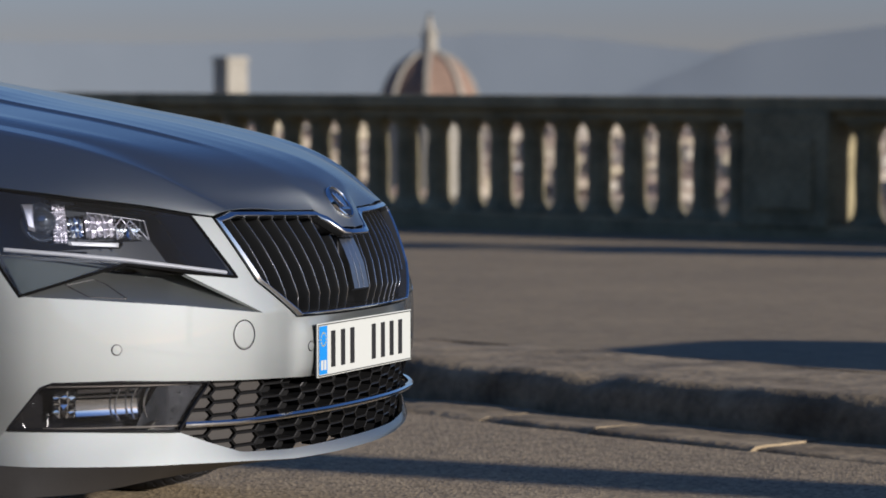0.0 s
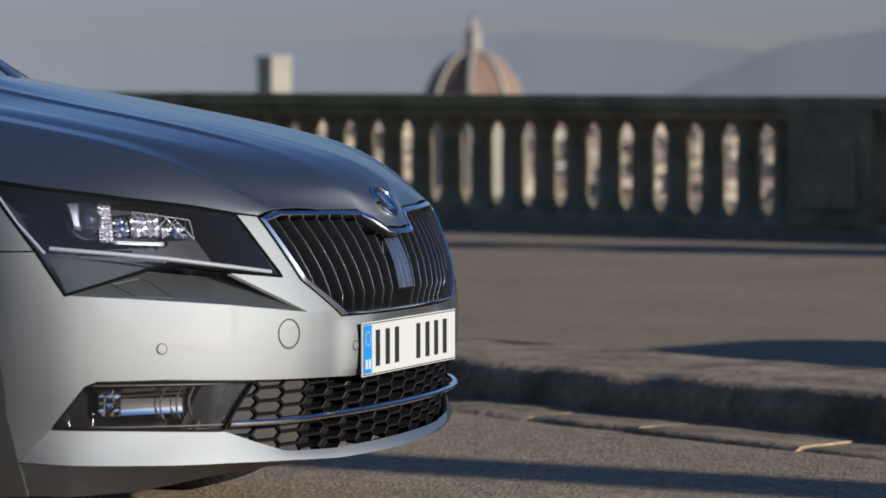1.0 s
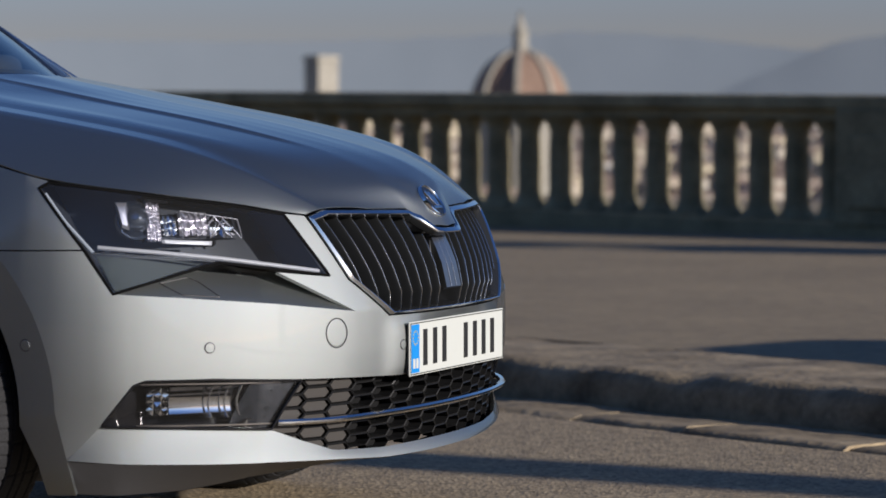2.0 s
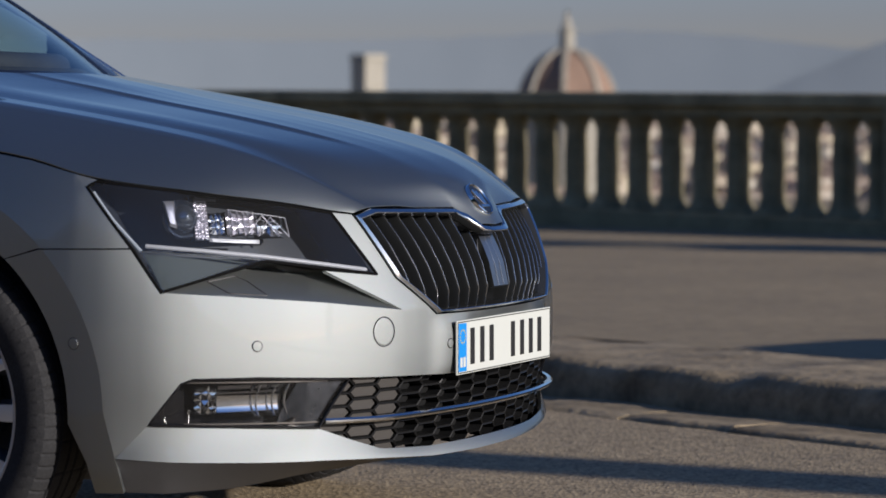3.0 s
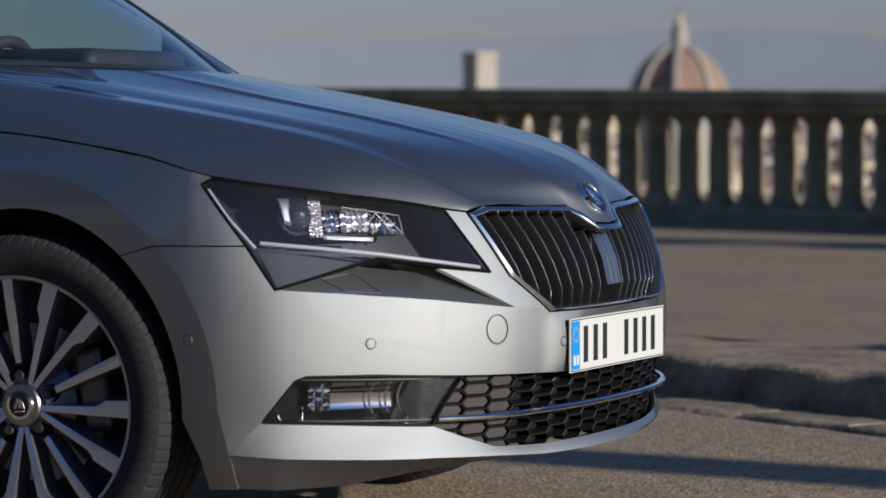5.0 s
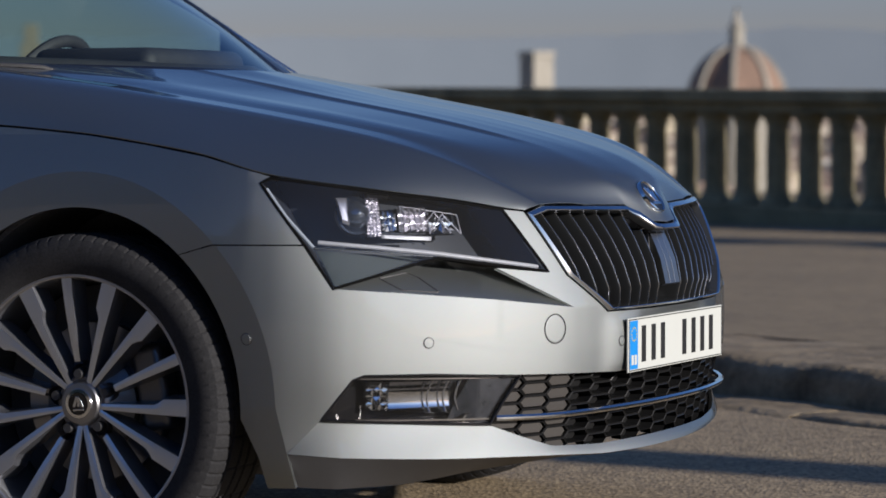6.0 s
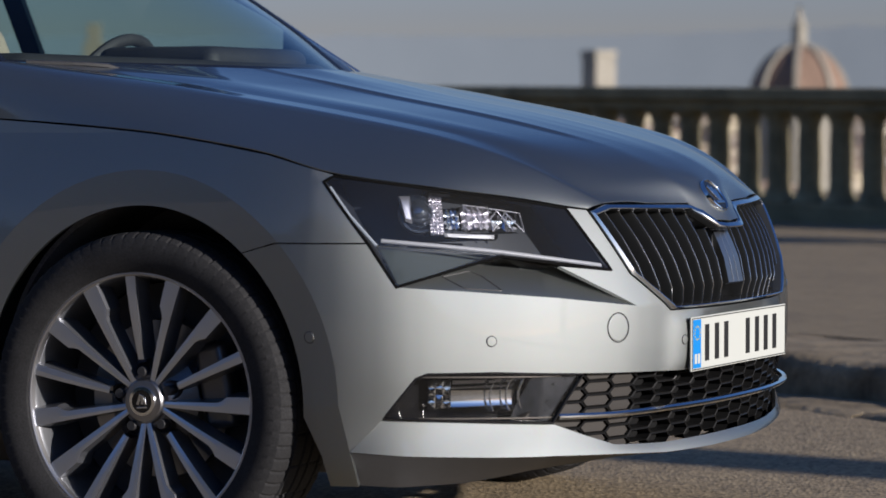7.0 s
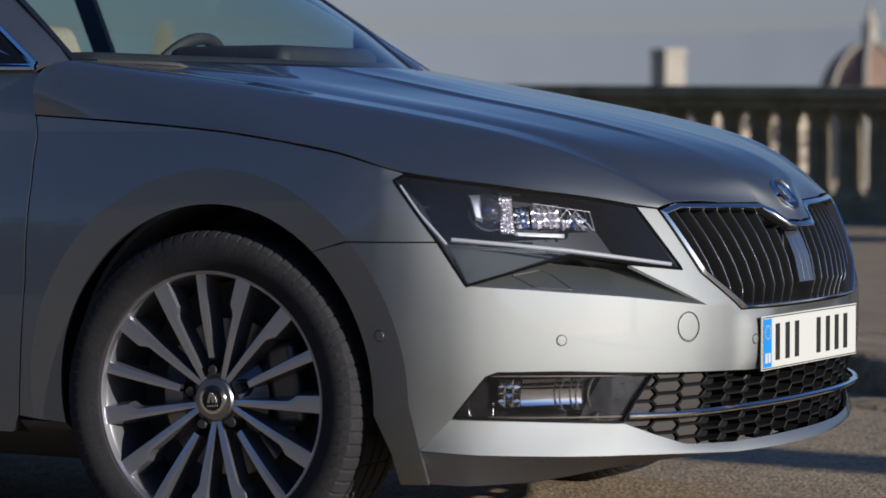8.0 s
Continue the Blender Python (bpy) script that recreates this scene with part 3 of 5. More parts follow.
def build_fenders():
    top = [(s, z - GAP) for s, z in HOOD_LINE]
    out = (arc(ARCH, 191, 49.9, 1.0, 60) + [(0.314, 0.652), (0.496, 0.653), (0.406, 0.766)] + top[::-1]
           + [(-0.432, 0.853), (-0.425, 0.762), (-0.424, 0.556), (-0.447, 0.285)])
    me = panel_mesh("fender", out, skin, 0.022, lines=[band_arc(187, 43.7, 100), [(-0.425, 0.86), (0.005, 0.86)]], sharp=9.0)
    part("fender", me, PAINT, car, thick=0.012)
    part("fender", mirrored(me, "fender"), PAINT, car, thick=0.012)


RECESS = CREASE + [(0.987, 0.565), (0.904, 0.602), (0.771, 0.622), (0.685, 0.603), (0.592, 0.579)]


def recess_depth(q):
    """How far the shelf under a headlamp goes in: none along its lower edge."""
    q = np.asarray(q, float)
    low = np.interp(q[:, 0], *zip(*CREASE))
    return 0.048 * np.clip((q[:, 1] - low) / 0.052, 0, 1.1)


def build_bumper():
    edge = [(0.417, 0.186), (0.401, 0.246)] + arc(ARCH, -4, 49.6, n=30) + [(0.317, 0.6495), (0.502, 0.6500)]
    top = CREASE + [(0.987, 0.565), (0.904, 0.602), (1.0379, 0.589), (0.9967, 0.653), (0.9587, 0.713), (1.0116, 0.708), (1.0887, 0.582), (1.205, 0.505), (1.40, 0.503)]
    low = [(0.4787, 0.188), (0.4632, 0.254)] + LOW_TOP
    out = low + other(low)[::-1] + other(edge) + other(top) + top[::-1] + edge[::-1]
    band = [(0.4640, 0.2505), (0.441755, 0.345)] + band_arc(1, 42.7)      # the edge of the band round the arch
    me = panel_mesh("front_bumper", out, skin, 0.014, lines=[band, other(band)], sharp=9.0)
    ob = part("front_bumper", me, PAINT, car, thick=0.01)
    # the recess under each headlamp
    me = panel_mesh("lamp_recess", RECESS, lambda p: skin(p, recess_depth(p)), 0.010, sharp=40)
    end = spread([(0.9005, 0.6025), (0.987, 0.565), (1.092, 0.520)], 30)
    wall = grid_mesh("recess_end", np.array([skin(end, recess_depth(end) * f) for f in (0, 0.5, 1.05)]), 40)
    part("lamp_recess", me, PAINT, car, thick=0.006)
    part("lamp_recess", mirrored(me, "lamp_recess"), PAINT, car, thick=0.006)
    part("recess_end", wall, PAINT, car)
    part("recess_end", mirrored(wall, "recess_end"), PAINT, car)
    # the lip below the lower grille, and the valance under it
    full = lambda line: spread(both(line[:-1] + [(S0 - 0.01, line[-1][1])]), 121)
    a, b, c = full(LOW_BOTTOM), full(LIP), full(UNDER)
    tall = np.clip((a[:, 1] - b[:, 1]) / 0.06, 0.25, 1.0)
    rows = [skin(a + (b - a) * f, 0.006 * (1 - f) ** 1.3 - 0.022 * tall * f * np.clip((a[:, 0] - 0.5) / 0.3, 0, 1) * np.clip((2 * S0 - 0.5 - a[:, 0]) / 0.3, 0, 1)) for f in np.linspace(0, 1, 7)]
    part("front_lip", grid_mesh("front_lip", np.array(rows), 20, flip=True), PAINT, car, thick=0.008)
    near_s = np.minimum(b[:, 0], 2 * S0 - b[:, 0])
    rows = [skin(b + (c - b) * f, -0.022 * tall * (1 - f) * np.clip((a[:, 0] - 0.5) / 0.3, 0, 1) * np.clip((2 * S0 - 0.5 - a[:, 0]) / 0.3, 0, 1) + 0.002 + f * (0.030 + 0.07 * np.clip((near_s - 0.55) / 0.35, 0, 1))) for f in np.linspace(0, 1, 5)]
    part("valance", grid_mesh("valance", np.array(rows), 20, flip=True), UNDERTRAY, car, thick=0.008)


def strip(name, sz, w, h, mat, parent, extra=0.0, profile=None, n=80, closed=False, label=""):
    sz = spread(sz, n)
    ob = part(name, sweep_mesh(name, skin(sz, extra), profile or box_profile(w, h, 0.3), skin_out(sz), closed), mat, parent, label)
    return ob


def wall_mesh(name, outline, e0, e1, step=0.012):
    """A wall that follows an outline on the skin from depth e0 to depth e1."""
    o = densify(outline, step)
    g = np.array([skin(o, e) for e in (e0, (e0 + e1) / 2, e1)])
    return grid_mesh(name, g, 40, wrap=True)


def ring_mesh(name, outer, inner, levels, step=0.012, sharp=30.0):
    """A frame between two outlines with matching corners; levels: (share of the way in, depth)."""
    rows_o, rows_i = [], []
    for (a, b), (c, d) in zip(zip(outer, outer[1:] + outer[:1]), zip(inner, inner[1:] + inner[:1])):
        a, b, c, d = map(np.array, (a, b, c, d))
        k = max(1, int(np.linalg.norm(b - a) / step))
        for i in range(k):
            rows_o.append(a + (b - a) * i / k)
            rows_i.append(c + (d - c) * i / k)
    o, i = np.array(rows_o), np.array(rows_i)
    g = np.array([skin(o + (i - o) * f, e) for f, e in levels])
    return grid_mesh(name, g, sharp, wrap=True)


def build_grille():
    out, inn = both(GRILLE_OUT), both(GRILLE_IN)
    grille = part("grille", panel_mesh("grille", inn, lambda p: skin(p, 0.065), 0.03), VOID, car, "black upright-slat radiator grille")
    part("chrome_surround", ring_mesh("chrome_surround", out, inn, [(0, 0.010), (0.05, 0.0), (0.12, -0.005), (0.5, -0.0085), (0.62, -0.0075), (0.70, -0.004)]), BRIGHT, grille, "chrome grille surround")
    part("surround_inner", ring_mesh("surround_inner", out, inn, [(0.70, -0.004), (0.96, 0.008), (1, 0.012)]), GRILLE_BLACK, grille, "black inner edge of the surround")
    part("surround_wall", wall_mesh("surround_wall", inn, 0.0115, 0.068), GRILLE_BLACK, grille)
    poly = np.array(inn)
    for k in [j for j in range(-12, 13) if j]:
        s_low = S0 + 0.0430 * k + math.copysign(0.018, k)
        q = abs(s_low - S0)
        lean = float(np.interp(q, (0.0, 0.06, 0.20, 0.45), (0.0, 0.012, 0.045, 0.075))) * (-1 if k < 0 else 1)     # the tops fan outwards
        zz = np.linspace(0.50, 0.72, 120)
        ss = s_low + lean * (zz - 0.53) / 0.17
        ok = inside(poly, np.stack([ss, zz], 1))
        if ok.sum() < 25:
            continue
        zs = np.linspace(zz[ok][0] - 0.003, zz[ok][-1] + 0.003, 18)
        sl = s_low + lean * (zs - 0.53) / 0.17
        ex = np.interp(zs, (0.50, 0.535, 0.548, 0.60, 0.65, 0.71), (0.026, 0.013, 0.006, 0.002, 0.006, 0.018))
        ex = ex + beak_out(sl, zs)
        front = skin(np.stack([sl, zs], 1), ex)
        secs = [front + (dx, dy, 0) for dy, dx in ((-0.0045, -0.055), (-0.0036, -0.005), (-0.0022, -0.0006), (0.0022, -0.0006), (0.0036, -0.005), (0.0045, -0.055))]
        part("slat", grid_mesh("slat", np.stack(secs, 0), 25), GRILLE_BLACK, grille)
        part("slat_edge", sweep_mesh("slat_edge", front, round_profile(0.0022, 0.0022, 8), np.tile((1.0, 0, 0.2), (18, 1))), EDGE, grille)
    # smooth cover in the middle
    rows = [skin(np.stack([np.linspace(S0 - 0.040, S0 + 0.042, 9), np.full(9, z)], 1), d - 0.0052 + beak_out(S0, z)) for z, d in ((0.545, 0.016), (0.549, 0.0055), (0.575, 0.004), (0.60, 0.002), (0.63, 0.004), (0.655, 0.0075), (0.662, 0.02))]
    part("sensor_cover", grid_mesh("sensor_cover", np.array(rows), 25), Mat("smoked_cover", (0.17, 0.19, 0.235), 0.35, metal=0.9, coat=0.3).m, grille)
    for ds in (-0.014, 0.014):
        zs = np.linspace(0.55, 0.655, 10)
        sz = np.stack([np.full(10, S0 + ds), zs], 1)
        part("cover_line", sweep_mesh("cover_line", skin(sz, np.interp(zs, (0.55, 0.60, 0.655), (0.0055, 0.002, 0.0075)) - 0.0054 + beak_out(S0, zs)), round_profile(0.0014, 0.0016, 8), skin_out(sz)), EDGE, grille)


build_hood()
build_fenders()
build_bumper()
build_grille()


# ---- lamps, lower grille, plate and badge ----
def plate_block(name, corners, front, back, mat, parent, inset=0.12, label=""):
    """A bevelled block on the skin: four corners (s, z), from depth back out to depth front."""
    c = np.array(corners, float)
    mid = c.mean(0)
    small = c + (mid - c) * inset
    rows = [skin(np.vstack([q]), e) for q, e in ((c, back), (c, front + 0.003), (small, front), (mid + (small - mid) * 0.02, front))]
    return part(name, grid_mesh(name, np.array(rows), 20, wrap=True), mat, parent, label)


def facets(name, s0, s1, z0, z1, nx, nz, depth, relief, mat, parent, seed=1):
    """A cut reflector: cells that each rise to a point, flat-faced."""
    rng = random.Random(seed)
    v, f = [], []
    for i in range(nx):
        for j in range(nz):
            a, b = s0 + (s1 - s0) * i / nx, s0 + (s1 - s0) * (i + 1) / nx
            c, d = z0 + (z1 - z0) * j / nz, z0 + (z1 - z0) * (j + 1) / nz
            k = len(v)
            v += list(skin([(a, c), (b, c), (b, d), (a, d)], depth))
            v += list(skin([(a + (b - a) * rng.uniform(0.3, 0.7), c + (d - c) * rng.uniform(0.3, 0.7))], depth - relief * rng.uniform(0.5, 1)))
            f += [(k + n, k + (n + 1) % 4, k + 4) for n in range(4)]
    return part(name, mesh_of(name, v, f, 1.0), mat, parent)


def disc_on(name, sz, r, extra, mat, parent, profile, n=28, label=""):
    """A turned piece whose axis is the skin's outward direction; profile: (radius share, metres out)."""
    me = lathe_mesh(name, [(r * a, b) for a, b in profile], n)
    h = 0.004
    p = skin([(sz[0] - h, sz[1]), (sz[0] + h, sz[1]), (sz[0], sz[1] - h), (sz[0], sz[1] + h)], extra)
    out = Vector(np.cross(p[1] - p[0], p[3] - p[2])).normalized()
    ob = part(name, me, mat, parent, label)
    ob.matrix_local = Matrix.Translation(Vector(skin([sz], extra)[0])) @ out.to_track_quat("Z", "Y").to_matrix().to_4x4()
    return ob


LAMP_DARK = Mat("lamp_housing", (0.022, 0.024, 0.030), 0.40, spec=0.2).m
REFLECTOR = Mat("lamp_reflector", (0.86, 0.87, 0.88), 0.10, metal=1.0).m
PIPE = Mat("light_guide", (0.42, 0.41, 0.42), 0.35, metal=0.15, coat=0.6).m
AMBER = Mat("frosted_indicator", (0.042, 0.049, 0.047), 0.6, spec=0.1).m
CRYSTAL = Mat("frosted_reflector", (0.52, 0.50, 0.53), 0.30, metal=0.9).m


def build_headlamp(side):
    m = (lambda l: list(l)) if side < 0 else other

    def own(ob):
        if side > 0:
            me = mirrored(ob.data, ob.data.name)
            ob.data = me
            if ob.parent and not np.allclose(np.array(ob.matrix_local), np.eye(4)):
                ob.matrix_local = Matrix.Diagonal((1, -1, 1, 1)) @ ob.matrix_local @ Matrix.Diagonal((1, -1, 1, 1))
        return ob

    lamp = own(part("headlamp", wall_mesh("headlamp", LAMP, 0.004, 0.115), LAMP_DARK, car, "dark angular headlamp behind clear glass"))
    own(part("housing", panel_mesh("housing", LAMP, lambda p: skin(p, 0.115), 0.03), LAMP_DARK, lamp))
    sz = densify(LAMP, 0.01)
    own(part("seal", sweep_mesh("seal", skin(sz, 0.001), box_profile(0.0055, 0.005), skin_out(sz), closed=True), SEAL, lamp))
    lens = own(part("lens", panel_mesh("lens", LAMP, lambda p: skin(p, 0.0005), 0.02), LENS, lamp, "clear lamp glass"))
    lens.visible_shadow = False
    strips = (("light_strip", [(0.524, 0.656), (0.650, 0.645), (0.778, 0.632), (0.90, 0.6165), (1.022, 0.601)], 0.0075, 0.010, 0.014, PIPE),
              ("light_strip", [(0.515, 0.646), (0.650, 0.637), (0.778, 0.625), (0.90, 0.610), (1.022, 0.596)], 0.0030, 0.006, 0.010, CHROME),
              ("side_strip", [(0.418, 0.757), (0.460, 0.704), (0.515, 0.646)], 0.007, 0.006, 0.012, Mat("dim_light_guide", (0.32, 0.34, 0.38), 0.35).m))
    for name, line, w, h, e, mat in strips:
        q = spread(line, 50)
        own(part(name, sweep_mesh(name, skin(q, e), box_profile(w, h, 0.35), skin_out(q)), mat, lamp))
    # projector with its bright crescent
    prof = [(1.25, 0.0), (1.25, 0.012), (1.12, 0.016), (1.0, 0.008), (0.98, 0.012), (0.85, 0.022), (0.6, 0.031), (0.3, 0.036), (0.0, 0.038)]
    own(disc_on("projector_bowl", (0.608, 0.702), 0.033, 0.072, SATIN, lamp, [(1.1, 0.010), (0.8, 0.002), (0.4, -0.004), (0.0, -0.006)]))
    own(disc_on("projector", (0.608, 0.702), 0.031, 0.062, Mat("projector_lens", (0.40, 0.43, 0.48), 0.16, metal=0.9, coat=0.5).m, lamp, prof))
    own(disc_on("projector_ring", (0.608, 0.702), 0.038, 0.055, SATIN, lamp, [(1.0, 0.0), (1.06, 0.006), (1.0, 0.012), (0.93, 0.006), (1.0, 0.0)]))
    own(plate_block("crescent", [(0.563, 0.739), (0.590, 0.739), (0.594, 0.687), (0.577, 0.692)], 0.030, 0.05, CRYSTAL, lamp, 0.3))
    own(plate_block("module_frame", [(0.632, 0.745), (0.862, 0.716), (0.857, 0.664), (0.630, 0.662)], 0.056, 0.078, LAMP_DARK, lamp))
    own(facets("reflector", 0.636, 0.668, 0.664, 0.742, 4, 12, 0.042, 0.007, CRYSTAL, lamp, 3))
    own(facets("reflector", 0.670, 0.708, 0.674, 0.714, 4, 3, 0.050, 0.012, REFLECTOR, lamp, 5))
    own(facets("reflector", 0.712, 0.782, 0.672, 0.718, 5, 3, 0.050, 0.016, CRYSTAL, lamp, 7))
    own(facets("reflector", 0.784, 0.850, 0.668, 0.709, 2, 2, 0.050, 0.024, REFLECTOR, lamp, 9))
    # the cut edges that cross in front of the reflectors
    for p0, p1 in (((0.712, 0.720), (0.752, 0.676)), ((0.752, 0.676), (0.792, 0.710)), ((0.776, 0.672), (0.812, 0.706)), ((0.792, 0.710), (0.826, 0.669)), ((0.812, 0.706), (0.851, 0.668)),
                   ((0.712, 0.722), (0.850, 0.704)), ((0.850, 0.704), (0.852, 0.667)), ((0.712, 0.722), (0.712, 0.671))):
        q = spread([p0, p1], 6)
        own(part("cut_edge", sweep_mesh("cut_edge", skin(q, 0.030), box_profile(0.0012, 0.004, 0.3), skin_out(q)), CRYSTAL, lamp))
    own(plate_block("module_rail", [(0.664, 0.668), (0.781, 0.663), (0.779, 0.655), (0.668, 0.661)], 0.035, 0.05, PIPE, lamp))
    own(plate_block("module_rail", [(0.640, 0.746), (0.690, 0.741), (0.690, 0.736), (0.640, 0.739)], 0.035, 0.05, CRYSTAL, lamp))
    q = np.array([(0.522, 0.640), (0.64, 0.632), (0.768, 0.6235), (0.70, 0.606), (0.594, 0.579), (0.558, 0.573)])
    own(part("indicator", panel_mesh("indicator", q, lambda p: skin(p, 0.016 + 0.03 * np.clip((p[:, 0] - 0.55) / 0.2, 0, 1)), 0.02), AMBER, lamp, "clear indicator lens"))
    rib = Mat("indicator_rib", (0.075, 0.082, 0.078), 0.6, spec=0.1).m
    for k in range(3):
        s = 0.585 + 0.050 * k
        own(plate_block("indicator_rib", [(s, 0.618), (s + 0.006, 0.618), (s + 0.022, 0.602), (s + 0.016, 0.602)], 0.018 + 0.0085 * (k + 0.8), 0.05, rib, lamp, 0.2))


SPECKLE = speckled("dusty_black_plastic", (0.012, 0.014, 0.018), (0.035, 0.038, 0.045), 60, 0.25, 420, 0.5, 0.002)
FOG = [(0.529, 0.320), (0.559, 0.357), (0.591, 0.396), (0.613, 0.404), (0.748, 0.403), (0.946, 0.393), (0.912, 0.347), (0.883, 0.301), (0.695, 0.312)]


def build_fog_lamp(side):
    def own(ob):
        if side > 0:
            ob.data = mirrored(ob.data, ob.data.name)
        return ob

    fog = own(part("fog_lamp", wall_mesh("fog_lamp", FOG, 0.004, 0.07), GLOSS_BLACK, car, "fog lamp in a gloss black bezel"))
    own(part("bezel", panel_mesh("bezel", FOG, lambda p: skin(p, 0.062 - 0.03 * np.clip((p[:, 0] - 0.80) / 0.1, 0, 1) - 0.03 * np.clip((0.62 - p[:, 0]) / 0.06, 0, 1)), 0.015), GLOSS_BLACK, fog))
    sz = densify(FOG, 0.01)
    own(part("seal", sweep_mesh("seal", skin(sz, 0.002), box_profile(0.0045, 0.006), skin_out(sz), closed=True), GLOSS_BLACK, fog))
    lens = own(part("lens", panel_mesh("lens", FOG, lambda p: skin(p, 0.004), 0.02), FOG_LENS, fog, "clear lamp glass"))
    lens.visible_shadow = False
    own(facets("side_reflector", 0.624, 0.672, 0.332, 0.388, 3, 4, 0.040, 0.007, REFLECTOR, fog, 21))
    # the main bowl, a shallow trough
    rows = []
    for z in np.linspace(0.326, 0.388, 15):
        w = (z - 0.357) / 0.031
        ss = np.linspace(0.674, 0.826, 25)
        e = 0.046 - 0.011 * w * w
        rows.append(skin(np.stack([ss - 0.014 * (1 - w * w) * (ss > 0.75), np.full(25, z)], 1), e))
    own(part("reflector", grid_mesh("reflector", np.array(rows), 30), Mat("bowl_mirror", (0.70, 0.71, 0.73), 0.05, metal=1.0).m, fog))
    for s in (0.752, 0.787, 0.815):
        zz = np.linspace(0.326, 0.388, 12)
        q = np.stack([s + 0.010 * ((zz - 0.357) / 0.031) ** 2, zz], 1)
        own(part("rib", sweep_mesh("rib", skin(q, 0.032), box_profile(0.0018, 0.006), skin_out(q)), SATIN, fog))
    q = np.array([(0.838, 0.390), (0.941, 0.391), (0.909, 0.347), (0.881, 0.304), (0.800, 0.308), (0.818, 0.350)])
    own(part("dark_cover", panel_mesh("dark_cover", q, lambda p: skin(p, 0.014 + 0.02 * np.clip((0.86 - p[:, 0]) / 0.05, 0, 1)), 0.015), SPECKLE, fog, "dark dusty cover"))
    dim = Mat("dark_satin_trim", (0.16, 0.145, 0.13), 0.3, metal=0.6).m
    for z0, z1 in ((0.318, 0.3135), (0.398, 0.394)):
        q = spread([(0.60, z0), (0.90, z1 - 0.003)], 20)
        own(part("trim", sweep_mesh("trim", skin(q, 0.012), box_profile(0.003, 0.006), skin_out(q)), dim, fog))


CELL = Mat("satin_grey_plastic", (0.050, 0.046, 0.041), 0.42).m
COMB = Mat("satin_black_plastic", (0.012, 0.012, 0.012), 0.40, spec=0.15).m


def build_lower_grille():
    near = [(0.950, 0.397), (1.230, 0.386), (1.45, 0.385)]
    low = [(0.880, 0.300), (0.965, 0.270), (1.054, 0.245), (1.219, 0.235), (1.45, 0.234)]
    region = both(near) + both(low)[::-1]
    back = part("lower_grille", panel_mesh("lower_grille", region, lambda p: skin(p, 0.075), 0.03), VOID, car, "black honeycomb lower grille")
    ring_v, ring_f = [], []
    poly = np.array(region)
    px, pz, flat, bar = 0.0725, 0.0262, 0.030, 0.0024
    for i in range(-10, 11):
        for j in range(-1, 8):
            cs, cz = S0 + i * px, 0.245 + pz * (j + (0.5 if i % 2 else 0.0))
            if not inside(poly, np.array([[cs, cz], [cs - 0.03, cz], [cs + 0.03, cz]])).any():
                continue
            hexa = np.array([(-flat, -pz / 2), (flat, -pz / 2), (px - flat, 0), (flat, pz / 2), (-flat, pz / 2), (flat - px, 0)])
            shrink = 1 - bar / np.array((px - flat, pz / 2))
            outer, inner = hexa + (cs, cz), hexa * shrink + (cs, cz)
            k = len(ring_v)
            for q, e in ((outer, 0.020), (inner, 0.018), (inner, 0.024), (inner + ((cs, cz) - inner) * 0.06, 0.046)):
                ring_v += list(skin(q, e))
            for r in range(3):
                ring_f += [(k + 6 * r + a, k + 6 * r + (a + 1) % 6, k + 6 * r + 6 + (a + 1) % 6, k + 6 * r + 6 + a) for a in range(6)]
            if abs(cs - S0) <= 0.38:
                q = inner + ((cs, cz) - inner) * 0.06
                part("cell_floor", mesh_of("cell_floor", np.vstack([skin(q, 0.046), skin(q + ((cs, cz) - q) * 0.35, 0.040)]), [(a, (a + 1) % 6, 6 + (a + 1) % 6, 6 + a) for a in range(6)] + [tuple(range(6, 12))], 20), COMB, back)
            else:
                q = inner + ((cs, cz) - inner) * 0.05
                v = np.vstack([skin(q, 0.032), skin(q, 0.025), skin(q + ((cs, cz) - q) * 0.10, 0.0225)])
                f = [(r + a, r + (a + 1) % 6, r + 6 + (a + 1) % 6, r + 6 + a) for r in (0, 6) for a in range(6)] + [tuple(range(12, 18))]
                part("cell_plate", mesh_of("cell_plate", v, f, 20), CELL, back)
    part("honeycomb", mesh_of("honeycomb", ring_v, ring_f, 25), COMB, back)
    line = [(0.897, 0.3125), (1.02, 0.310), (1.204, 0.311), (1.46, 0.312)]
    q = spread(both(line), 140)
    fwd = 0.016 * np.sin(np.linspace(0, np.pi, 140)) ** 0.5
    part("chrome_strip", sweep_mesh("chrome_strip", skin(q, 0.004 - fwd), box_profile(0.011, 0.016, 0.35), skin_out(q)), CHROME, back, "thin chrome strip")


def box_at(name, x, y0, y1, z0, z1, thick, mat, parent, bevel=0.0008):
    ob = part(name, block_mesh(name, (thick, y1 - y0, z1 - z0), bevel, 1), mat, parent)
    ob.location = (x, (y0 + y1) / 2, (z0 + z1) / 2)
    return ob


